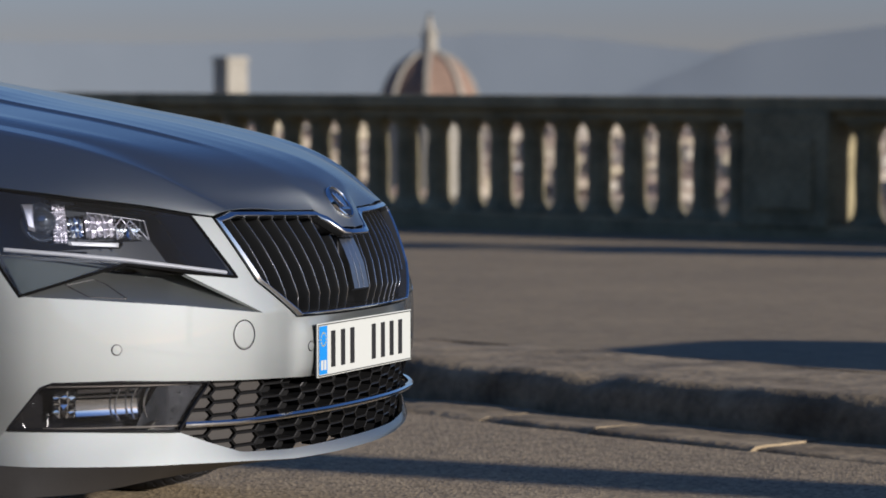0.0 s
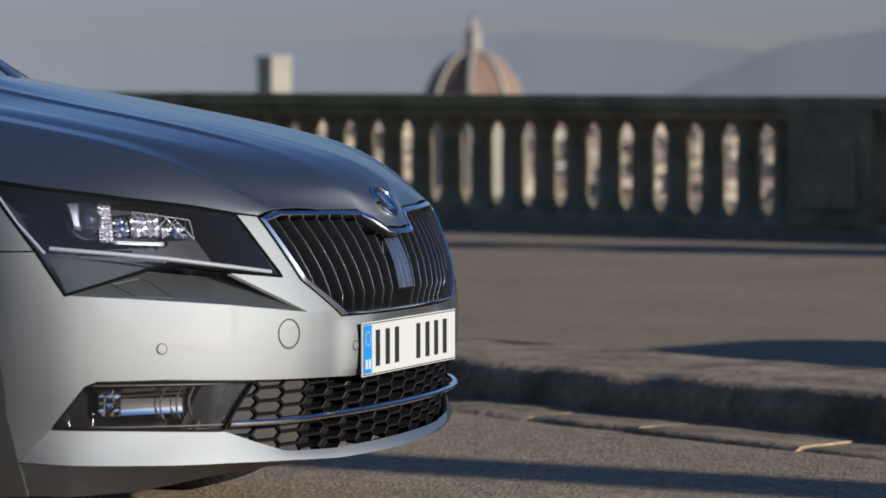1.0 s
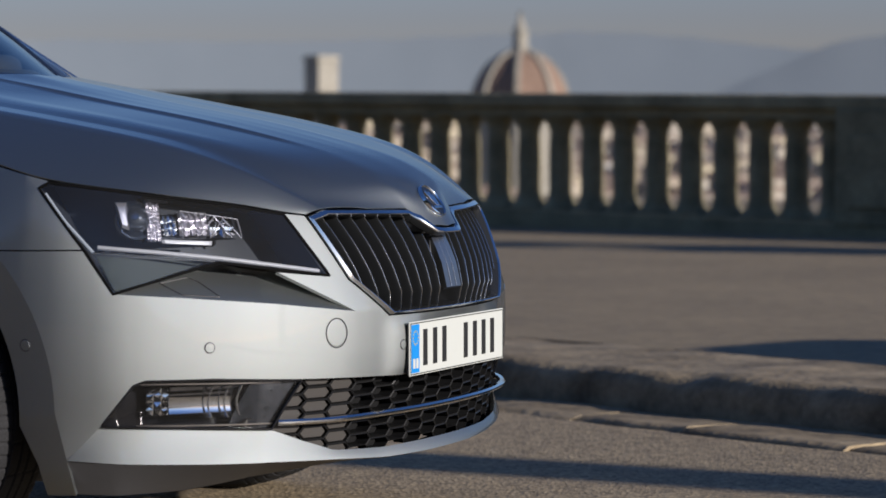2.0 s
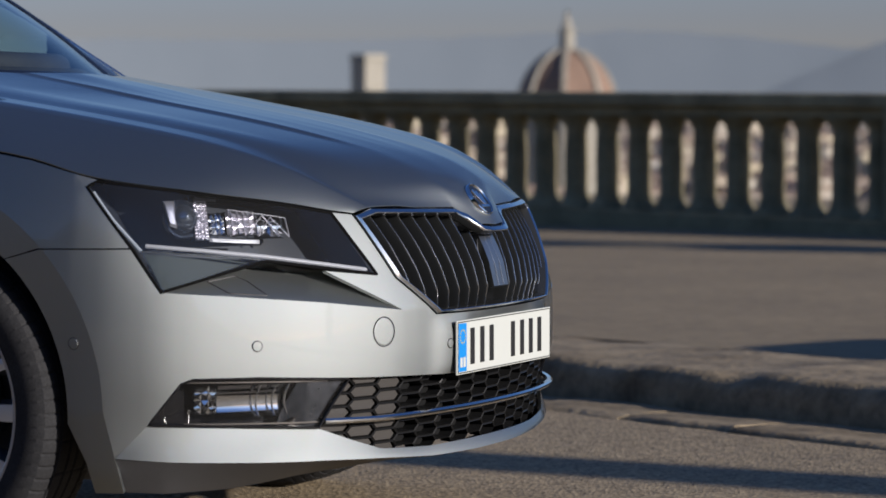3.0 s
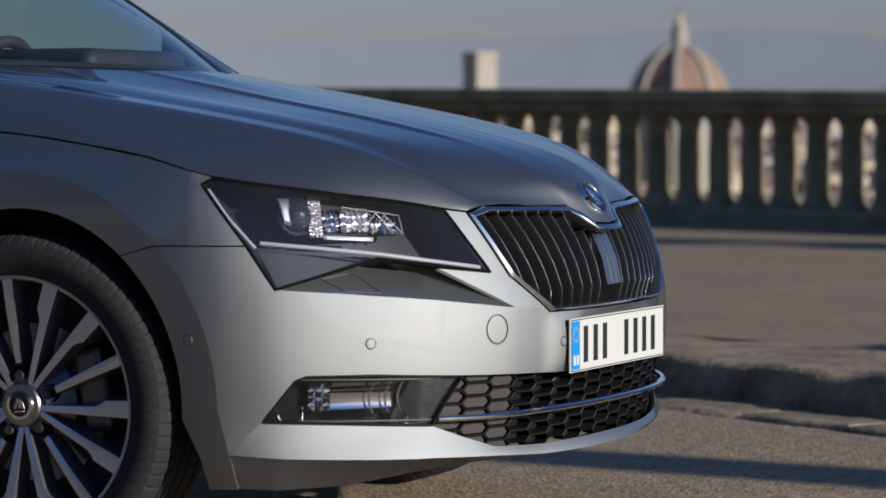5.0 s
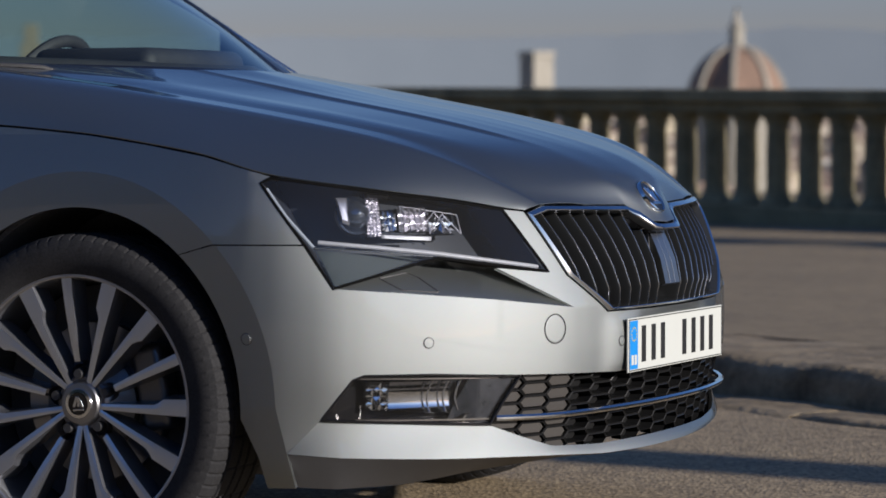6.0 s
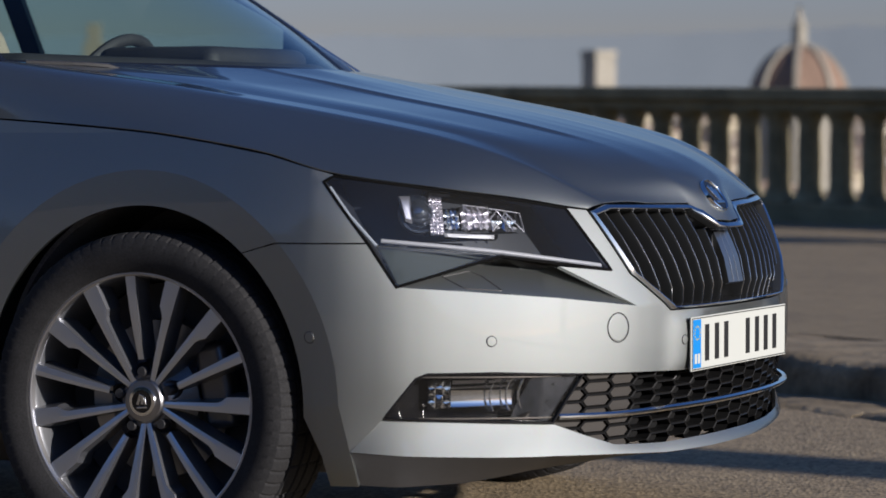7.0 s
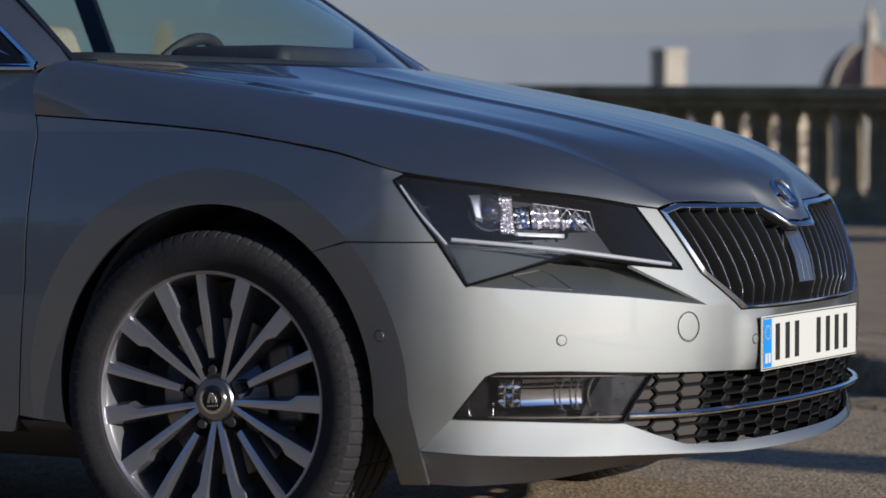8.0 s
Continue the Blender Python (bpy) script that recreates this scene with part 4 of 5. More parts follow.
def build_plate():
    plate = part("number_plate", block_mesh("number_plate", (0.004, 0.52, 0.11), 0.0015, 1), PLATE_WHITE, car, "white number plate with a blue band")
    plate.matrix_local = pose(0.9015, 0, 0.434, 0, 0, -0.7)
    x, z = 0.0, 0.0
    box_at("holder", -0.007, -0.252, 0.252, -0.050, 0.050, 0.012, PLASTIC, plate, 0.003)
    for y0, y1, z0, z1 in ((-0.256, 0.256, z + 0.0505, z + 0.0525), (-0.256, 0.256, z - 0.0525, z - 0.0505), (-0.2565, -0.2545, z - 0.0525, z + 0.0525), (0.2545, 0.2565, z - 0.0525, z + 0.0525)):
        box_at("border", x + 0.0018, y0, y1, z0, z1, 0.002, PLATE_BLACK, plate, 0.0003)
    box_at("blue_band", x + 0.0018, -0.252, -0.211, z - 0.049, z + 0.049, 0.002, PLATE_BLUE, plate, 0.0004)
    for k in range(12):
        a = radians(30 * k)
        y, zz = -0.2315 + 0.0135 * math.cos(a), z + 0.022 + 0.0135 * math.sin(a)
        box_at("star", x + 0.003, y - 0.0016, y + 0.0016, zz - 0.0016, zz + 0.0016, 0.001, PLATE_YELLOW, plate, 0.0002)
    for y in (-0.2395, -0.2235):
        box_at("pale_bar", x + 0.003, y - 0.0058, y + 0.0058, z - 0.040, z - 0.020, 0.001, PLATE_WHITE, plate, 0.0002)
    for y in (-0.180, -0.128, -0.078, 0.040, 0.092, 0.142, 0.192):
        box_at("dark_bar", x + 0.0022, y - 0.0105, y + 0.0105, z - 0.037, z + 0.037, 0.0025, PLATE_BLACK, plate, 0.0005)


def build_badge():
    badge = part("badge", lathe_mesh("badge", [(0.0, 0.001), (0.0345, 0.001), (0.0355, 0.004), (0.0375, 0.0055), (0.0395, 0.004), (0.0405, 0.0), (0.0405, -0.006)], 40), BADGE_CHROME, car, "round chrome badge")
    n = Vector((0.80, 0, 0.60))
    badge.matrix_local = Matrix.Translation((0.8440, 0, 0.7275)) @ n.to_track_quat("Z", "Y").to_matrix().to_4x4()
    part("field", lathe_mesh("field", [(0.0, 0.0025), (0.0335, 0.0025), (0.0345, 0.001)], 32), GLOSS_BLACK, badge)
    for x, y, w, h, a in ((-0.008, 0.006, 0.010, 0.040, 28), (0.002, 0.004, 0.009, 0.034, 12), (0.012, 0.0, 0.008, 0.028, -6), (0.0, -0.020, 0.040, 0.007, 0)):
        ob = part("bar", block_mesh("bar", (w, h, 0.004), 0.0012, 2), BADGE_CHROME, badge)
        ob.matrix_local = pose(x * 0.9, y * 0.9, 0.0035, 0, 0, a)


def build_sensors():
    ring = [(0.62, -0.004), (0.62, 0.0006), (0.80, 0.0012), (0.84, -0.0006), (1.0, -0.0006), (1.0, -0.004)]
    face = [(0.0, 0.0012), (0.6, 0.0012), (0.72, 0.0004)]
    for sz, r in (((0.741, 0.464), 0.0110), ((1.246, 0.445), 0.0105), ((0.384, 0.473), 0.0120)):
        for q in (sz, (2 * S0 - sz[0], sz[1])):
            s = disc_on("parking_sensor", q, r, 0.0, PLASTIC, car, [(0.88, 0.0004), (0.92, 0.0008), (0.99, 0.0006), (1.02, -0.002)])
            face_ob = part("sensor_face", lathe_mesh("sensor_face", [(r * 0.90, 0.0002), (r * 0.82, 0.0013), (0, 0.0016)], 24), PAINT, s)
    cap = disc_on("tow_cap", (1.035, 0.480), 0.0275, 0.0, PAINT, car, [(0.0, 0.0006), (0.90, 0.0006), (0.94, 0.0005), (0.98, 0.0), (1.0, -0.003)][::-1])
    part("groove", lathe_mesh("groove", [(0.0275, 0.0003), (0.0282, 0.0009), (0.0292, 0.0009), (0.0298, 0.0002)], 40), PLASTIC, cap)
    line = np.array([(0.651, 0.587), (0.713, 0.596), (0.736, 0.587), (0.769, 0.559), (0.690, 0.565), (0.651, 0.587)])

    q = spread(line, 60)
    me = sweep_mesh("washer_cap", skin(q, recess_depth(q) - 0.0006), box_profile(0.0022, 0.002), skin_out(q))
    part("washer_cap", me, PLASTIC, car)
    part("washer_cap", mirrored(me, "washer_cap"), PLASTIC, car)


for _side in (-1, 1):
    build_headlamp(_side)
    build_fog_lamp(_side)
build_lower_grille()
build_plate()
build_badge()
build_sensors()


# ---- wheels ----
def tyre_mesh():
    half = [(0.250, 0.094), (0.257, 0.104), (0.272, 0.112), (0.292, 0.1165), (0.310, 0.1145), (0.322, 0.108), (0.3285, 0.099), (0.3325, 0.084),
            (0.3335, 0.066), (0.327, 0.064), (0.327, 0.057), (0.3335, 0.055), (0.334, 0.022), (0.3275, 0.020), (0.3275, 0.013), (0.334, 0.011), (0.334, 0.0)]
    prof = half + [(r, -w) for r, w in half[-2::-1]]
    n = 480
    a = np.linspace(0, 2 * np.pi, n, endpoint=False)
    g = np.empty((len(prof), n, 3))
    for i, (r, w) in enumerate(prof):
        rr = np.full(n, r)
        if 0.322 <= r and abs(w) > 0.062:
            rr[np.arange(n) % 6 == 0] -= 0.0025
        elif r > 0.333:
            rr[(np.arange(n) + 4) % 15 == 0] -= 0.003
        g[i] = np.stack([rr * np.cos(a), np.full(n, -w), rr * np.sin(a)], 1)
    return grid_mesh("tyre", g, 25, wrap=True)


def spoke_mesh(name, size, w0, w1, step_at, side):
    """One spoke along +z: a dark body with a machined face; past step_at it widens with a notch towards side."""
    r = np.linspace(0, size, 20)
    t = r / size
    half = (w0 + (w1 - w0) * t) / 2
    wide = 0.011 * np.clip((t - step_at) / 0.07, 0, 1)
    lo, hi = -half - (wide if side < 0 else 0), half + (wide if side > 0 else 0)
    y = -0.076 - 0.017 * t - 0.004 * np.sin(t * np.pi)
    cx, hw = (lo + hi) / 2, (hi - lo) / 2
    rows = [np.stack([cx + s * hw, y + d, r], 1) for s, d in ((-1.45, 0.045), (-1.16, 0.007), (-1.0, 0.0), (-0.15, -0.0009), (1.0, 0.0), (1.16, 0.007), (1.45, 0.045))]
    me = grid_mesh(name, np.array(rows), 8, flip=True)
    me.materials.append(ALLOY_DARK)
    me.materials.append(ALLOY)
    n = len(r) - 1
    for p in me.polygons:
        if 2 * n <= p.index < 4 * n:
            p.material_index = 1
    return me


def turned_y(me):
    """A lathe mesh with its axis laid along -y."""
    me.transform(Matrix.Rotation(radians(90), 4, "X"))
    return me


def build_wheel():
    wheel = part("wheel", turned_y(lathe_mesh("wheel", [(0.250, 0.096), (0.246, 0.088), (0.2425, 0.080), (0.236, 0.03), (0.228, -0.06), (0.240, -0.10)][::-1], 96)), BARREL, car, "multi-spoke machined alloy wheel")
    part("rim_lip", turned_y(lathe_mesh("rim_lip", [(0.246, 0.0885), (0.2478, 0.0985), (0.2505, 0.1005), (0.2545, 0.1005), (0.2558, 0.098), (0.254, 0.090)][::-1], 96)), Mat("rim_edge_alloy", (0.42, 0.42, 0.43), 0.45, metal=1.0).m, wheel, "bright machined rim edge")
    part("tyre", tyre_mesh(), RUBBER, wheel, "black low-profile tyre")
    # the ends stand evenly round the rim; each short spoke points at a bolt, the long ones run in pairs to the hub
    ends = {0: ((0.082, 0.0), (0.247, 0.0)), 1: ((0.044, 6.5), (0.247, -12.0)), 2: ((0.044, -6.5), (0.247, 12.0))}
    for kind, ((r0, a0), (r1, a1)) in ends.items():
        lo = Vector((r0 * math.sin(radians(-a0)), r0 * math.cos(radians(a0))))
        hi = Vector((r1 * math.sin(radians(a1)), r1 * math.cos(radians(a1))))
        size = (hi - lo).length
        me = spoke_mesh("spoke", size, 0.013 if kind == 0 else 0.011, 0.0225, (2.0, 0.66, 0.66)[kind], (0, -1, 1)[kind])
        lie = Matrix.Translation((lo.x, 0, lo.y)) @ Matrix.Rotation(math.atan2(hi.x - lo.x, hi.y - lo.y), 4, "Y")
        for k in range(5):
            ob = part("spoke", me, ALLOY, wheel)
            ob.matrix_local = Matrix.Rotation(radians(72 * k + (0 if kind == 0 else 36)), 4, "Y") @ lie
    hub = part("hub", turned_y(lathe_mesh("hub", [(0.0, 0.072), (0.052, 0.072), (0.056, 0.066), (0.075, 0.050), (0.10, 0.035), (0.10, 0.01)], 40)), ALLOY_DARK, wheel)
    part("hub_star", turned_y(lathe_mesh("hub_star", [(0.028, 0.083), (0.040, 0.082), (0.045, 0.076), (0.048, 0.055)], 30)), STEEL, wheel)
    part("centre_cap", turned_y(lathe_mesh("centre_cap", [(0.0, 0.0865), (0.022, 0.086), (0.0225, 0.0875), (0.0285, 0.087), (0.030, 0.082)], 32)), CHROME, wheel)
    part("cap_field", turned_y(lathe_mesh("cap_field", [(0.0, 0.0872), (0.0215, 0.087), (0.022, 0.086)], 28)), GLOSS_BLACK, wheel)
    for x, z, w, h, a in ((-0.005, 0.004, 0.006, 0.022, 24), (0.002, 0.003, 0.006, 0.018, 6), (0.008, 0.0, 0.005, 0.014, -12), (0.0, -0.012, 0.024, 0.004, 0)):
        ob = part("cap_bar", block_mesh("cap_bar", (w, 0.003, h), 0.0008, 1), SATIN, wheel)
        ob.matrix_local = pose(x, -0.088, z, 0, a, 0)
    for k in range(5):
        a = radians(90 + 72 * k)
        ob = part("bolt", turned_y(lathe_mesh("bolt", [(0.0, 0.012), (0.009, 0.012), (0.0105, 0.008), (0.0105, -0.02), (0.017, -0.02), (0.019, 0.0), (0.019, -0.03)], 14)), PLASTIC, wheel)
        ob.location = (0.058 * math.cos(a), -0.068, 0.058 * math.sin(a))
    part("brake_disc", turned_y(lathe_mesh("brake_disc", [(0.06, 0.0), (0.09, 0.012), (0.095, 0.012), (0.156, 0.012), (0.158, 0.008), (0.156, -0.014), (0.06, -0.014)], 64)), STEEL, wheel)
    cal = part("brake_caliper", block_mesh("brake_caliper", (0.07, 0.06, 0.17), 0.018, 3), ALLOY_DARK, wheel)
    cal.matrix_local = pose(0.135, -0.01, 0.02, 0, -6, 0)
    part("drum_back", turned_y(lathe_mesh("drum_back", [(0.0, -0.03), (0.228, -0.03), (0.228, -0.05), (0, -0.05)], 48)), VOID, wheel)
    return wheel


_w = build_wheel()
_w.matrix_local = pose(-0.005, -0.800, 0.334, 0, -5, 2)
copy_thing(_w, pose(-2.841, -0.795, 0.334, 0, 31, 0))
copy_thing(_w, pose(0, 0.800, 0.334, 0, 50, 180))
copy_thing(_w, pose(-2.841, 0.795, 0.334, 0, 11, 180))


# ---- doors, tail, cabin and glass ----
BELT = [(-0.455, -0.842, 0.988), (-0.75, -0.846, 0.992), (-1.2, -0.848, 0.997), (-2.0, -0.842, 1.006), (-2.8, -0.81, 1.018), (-3.45, -0.74, 1.03)]
FRAME = [(-0.455, -0.84, 0.994), (-0.575, -0.805, 1.074), (-0.75, -0.752, 1.19), (-1.05, -0.672, 1.332), (-1.5, -0.622, 1.402), (-2.2, -0.605, 1.402), (-2.8, -0.62, 1.31), (-3.3, -0.67, 1.13), (-3.45, -0.72, 1.04)]
SCREEN = [(-0.445, -0.725, 1.000), (-0.602, -0.692, 1.126), (-0.77, -0.65, 1.237), (-1.02, -0.60, 1.365), (-1.22, -0.575, 1.415)]
RAIL = [(-0.445, -0.725, 1.002), (-0.602, -0.692, 1.128), (-0.77, -0.65, 1.239), (-1.02, -0.60, 1.367), (-1.5, -0.575, 1.440), (-2.2, -0.565, 1.438), (-2.8, -0.575, 1.345), (-3.3, -0.625, 1.15), (-3.5, -0.68, 1.045)]


def on_both(name, me, mat, label="", thick=0.0, shadow=True, lining=None):
    for q in (me, mirrored(me, name)):
        ob = part(name, q, mat, car, label, thick, lining)
        ob.visible_shadow = shadow


def build_sides():
    z1 = 0.984
    front = [(-0.445, 0.893), (-0.436, 0.853), (-0.429, 0.762), (-0.428, 0.556), (-0.451, 0.285), (-0.47, 0.25), (-1.44, 0.25), (-1.47, 0.5), (-1.47, z1), (-0.462, z1), (-0.447, 0.95)]
    rear = [(-1.476, z1), (-1.476, 0.5), (-1.446, 0.25), (-2.30, 0.25), (-2.42, 0.55), (-2.62, 0.80), (-2.62, z1)]
    for name, o in (("front_door", front), ("rear_door", rear)):
        on_both(name, panel_mesh(name, o, skin, 0.03, lines=[[(o[0][0] - 0.04, 0.86), (o[0][0] - 0.95, 0.8602)]]), PAINT, "closed silver car door", 0.02)
    # dark grey instead of body colour, standing in for shade below the door
    on_both("sill", panel_mesh("sill", [(-0.345, 0.275), (-0.45, 0.275), (-0.46, 0.245), (-2.32, 0.245), (-2.47, 0.18), (-0.36, 0.18)], lambda p: skin(p, 0.004 + 1.7 * np.clip(0.272 - p[:, 1], 0, 1)), 0.03), UNDERTRAY, "lower sill, coloured dark for the shade below the door", 0.02)
    quarter = [(-2.304, 0.25), (-2.426, 0.55), (-2.626, 0.80), (-2.626, 1.02), (-3.55, 1.02), (-3.60, 0.72), (-3.30, 0.68)] + arc(ARCH_REAR, 15, 195)
    on_both("rear_fender", panel_mesh("rear_fender", quarter, skin, 0.03), PAINT, "", 0.012)
    tail = [(-3.20, 0.24)] + [(-3.17, 0.45), (-3.29, 0.67), (-3.60, 0.71), (S_REAR + 0.002, 0.71), (S_REAR + 0.002, 0.22)]
    on_both("rear_bumper", panel_mesh("rear_bumper", tail, lambda p: skin(p, 0.0), 0.04), PAINT, "", 0.012)
    gate = [(-3.60, 0.715), (-3.56, 1.02), (S_REAR + 0.002, 1.02), (S_REAR + 0.002, 0.715)]
    on_both("tailgate", panel_mesh("tailgate", gate, lambda p: skin(p, 0.01 + 0.06 * np.clip((p[:, 1] - 0.9) / 0.12, 0, 1)), 0.04), PAINT, "", 0.012)
    on_both("tail_lamp", panel_mesh("tail_lamp", [(-3.62, 0.76), (-3.60, 0.93), (S_REAR + 0.35, 0.92), (S_REAR + 0.42, 0.78)], lambda p: skin(p, -0.004), 0.04), Mat("red_lamp_plastic", (0.35, 0.01, 0.01), 0.15, coat=0.5).m, "red tail lamp", 0.02)


def between(a, b, n, k, bulge=(0, 0, 0)):
    """A sheet between two lines."""
    a, b = curve(a, n), curve(b, n)
    return np.stack([a + (b - a) * f + 4 * f * (1 - f) * np.array(bulge) for f in np.linspace(0, 1, k)], 0)


def build_greenhouse():
    on_both("side_window", grid_mesh("side_window", between(BELT, FRAME, 40, 8, (0, -0.012, 0)), 40), WINDOW, "tinted side window", 0.0, False)
    sail = mesh_of("mirror_sail", [(-0.462, -0.853, 0.992), (-0.585, -0.813, 1.078), (-0.66, -0.794, 1.128), (-0.70, -0.858, 0.996), (-0.462, -0.845, 0.992), (-0.585, -0.803, 1.078), (-0.66, -0.784, 1.128), (-0.70, -0.850, 0.996)],
                   [(3, 2, 1, 0), (4, 5, 6, 7), (0, 1, 5, 4), (1, 2, 6, 5), (2, 3, 7, 6), (3, 0, 4, 7)])
    on_both("mirror_sail", sail, GLOSS_BLACK, "black plastic window corner")
    # window line trim and pillars
    for line, w in ((BELT, 0.014), (FRAME, 0.012)):
        p = curve(line, 70)
        on_both("chrome_trim", sweep_mesh("chrome_trim", p + (0, -0.006, 0.004), box_profile(w, 0.008, 0.3), np.tile((0, -1, 0.25), (70, 1))), CHROME, "chrome window trim")
    on_both("pillar", grid_mesh("pillar", between([(-0.47, -0.825, 0.955)] + [(x, y - 0.004, z) for x, y, z in FRAME], [(-0.46, -0.73, 0.955)] + RAIL, 64, 8, (0, -0.010, 0.004)), 40, flip=True), PAINT, "", 0.012, lining=CABIN)
    for x in (-1.47, -2.50):
        f = curve(FRAME, 200)
        i = int(np.argmin(np.abs(f[:, 0] - x) + (f[:, 2] < 1.3)))
        path = spread([(x + 0.02, -0.850, 0.99), tuple(f[i] + (0, -0.002, 0))], 12)
        on_both("door_post", sweep_mesh("door_post", path, box_profile(0.06, 0.03), np.tile((0, -1, 0.4), (12, 1))), GLOSS_BLACK)
    n = 30
    edge = curve(SCREEN, n)
    ys = np.linspace(-1, 1, 21)
    g = np.array([[(x + (0.235 - 0.13 * i / n) * (1 - q * q), y * -q, z + (0.02 * i / n - 0.004) * (1 - q * q)) for q in ys] for i, (x, y, z) in enumerate(edge)])
    ob = part("windscreen", grid_mesh("windscreen", g, 60), WINDOW, car, "raked tinted windscreen")
    ob.visible_shadow = False
    # black border of the screen
    for path in (g[:, 0], g[:, -1], g[0]):
        side = np.tile((0.55, 0, 0.83), (len(path), 1))
        part("screen_border", sweep_mesh("screen_border", path + (0.003, 0, 0.003), box_profile(0.022, 0.006), side), GLOSS_BLACK, car)
    roof = curve([(x, y, z) for x, y, z in RAIL], 60)
    roof = roof[(roof[:, 0] < -1.15)]
    g = np.array([[(x + 0.03 * (1 - q * q) * (1 if x > -2.6 else -1), y * -q, z + 0.035 * (1 - q * q)) for q in ys] for x, y, z in roof if z > 1.40])
    part("roof", grid_mesh("roof", g, 40), PAINT, car, "", 0.02)
    g = np.array([[(x - 0.05 * (1 - q * q), y * -q * 0.98, z + 0.03 * (1 - q * q)) for q in ys] for x, y, z in roof if x < -2.3 and z <= 1.41])
    ob = part("rear_window", grid_mesh("rear_window", g, 60), WINDOW, car)
    ob.visible_shadow = False
    # scuttle between hood and screen
    a = [(-0.435, -0.76, 0.980), (-0.28, -0.45, 0.974), (-0.165, 0, 0.976)]
    rows = []
    for dx, dz in ((0.03, -0.004), (-0.02, -0.012), (-0.06, 0.0), (-0.10, 0.008)):
        c = curve([(x + dx, y, z + dz) for x, y, z in a], 16)
        rows.append(np.vstack([c, (c * (1, -1, 1))[-2::-1]]))
    part("scuttle", grid_mesh("scuttle", np.array(rows), 40), PLASTIC, car, "black plastic scuttle", 0.01)
    for line in ([(-0.395, -0.715, 1.006), (-0.268, -0.60, 0.999), (-0.24, -0.50, 0.980), (-0.17, 0.02, 0.970)], [(-0.36, 0.62, 0.992), (-0.24, 0.35, 0.990), (-0.18, 0.06, 0.986)]):
        path = curve(line, 20)
        part("wiper", sweep_mesh("wiper", path, box_profile(0.010, 0.008), np.tile((0.3, 0, 1), (20, 1))), PLASTIC, car)
    for s in (-1, 1):
        me = block_mesh("door_mirror", (0.11, 0.20, 0.13), 0.045, 4)
        ob = part("door_mirror", me, PAINT, car, "silver door mirror")
        ob.matrix_local = pose(-0.84, s * 0.985, 1.005, 0, 0, s * -12)
        gl = part("mirror_glass", block_mesh("mirror_glass", (0.01, 0.16, 0.095), 0.02, 2), CHROME, ob)
        gl.location = (-0.053, 0, 0)
        st = part("mirror_foot", block_mesh("mirror_foot", (0.07, 0.09, 0.03), 0.01, 2), PLASTIC, ob)
        st.location = (0, -s * 0.12, -0.05)


def cabin_block(name, x, y, z, size, bevel, mat, parent=None, rot=(0, 0, 0), label=""):
    ob = part(name, block_mesh(name, size, bevel, 4), mat, parent or car, label)
    ob.matrix_local = pose(x, y, z, *rot)
    return ob


def build_cabin():
    cabin_block("dashboard", -0.66, 0, 0.945, (0.46, 1.34, 0.165), 0.05, CABIN, label="dark dashboard")
    cabin_block("instrument_hood", -0.64, 0.37, 1.022, (0.34, 0.46, 0.08), 0.034, CABIN)
    path = [(0.185 * math.cos(a), 0.185 * math.sin(a), 0) for a in np.linspace(0, 2 * np.pi, 48, endpoint=False)]
    wheel = part("steering_wheel", sweep_mesh("steering_wheel", path, round_profile(0.032, 0.028, 10), np.tile((0, 0, 1), (48, 1)), closed=True), CABIN, car, "dark steering wheel")
    wheel.matrix_local = Matrix.Translation((-0.93, 0.37, 0.92)) @ Vector((-0.90, 0, 0.44)).to_track_quat("Z", "Y").to_matrix().to_4x4()
    for a in (0, 180, 270):
        sp = part("wheel_spoke", block_mesh("wheel_spoke", (0.17, 0.035, 0.018), 0.006, 2), CABIN, wheel)
        sp.matrix_local = pose(0.09 * math.cos(radians(a)), 0.09 * math.sin(radians(a)), 0, 0, 0, a)
    part("airbag_cover", lathe_mesh("airbag_cover", [(0.0, 0.02), (0.05, 0.02), (0.068, 0.008), (0.07, -0.01)], 24), CABIN, wheel)
    for x, y in ((-1.38, -0.37), (-1.17, 0.37), (-2.25, -0.37), (-2.25, 0.37)):
        seat = cabin_block("seat", x + 0.17, y, 0.42, (0.52, 0.50, 0.14), 0.05, BEIGE, label="beige leather car seat")
        cabin_block("seat_back", -0.24, 0, 0.31, (0.13, 0.48, 0.58), 0.055, BEIGE, seat, (0, -20, 0))
        cabin_block("headrest", -0.335, 0, 0.625, (0.10, 0.26, 0.17), 0.045, BEIGE, seat, (0, -24, 0))
        for dy in (-0.05, 0.05):
            cabin_block("headrest_post", -0.345, dy, 0.56, (0.012, 0.012, 0.12), 0.004, CHROME, seat, (0, -14, 0))
    cabin_block("cabin_floor", -1.5, 0, 0.36, (2.9, 1.5, 0.06), 0.02, CABIN)
    cabin_block("parcel_shelf", -3.0, 0, 0.96, (0.7, 1.3, 0.04), 0.015, CABIN)
    cabin_block("inner_mirror", -0.95, 0, 1.30, (0.03, 0.23, 0.06), 0.014, CABIN)


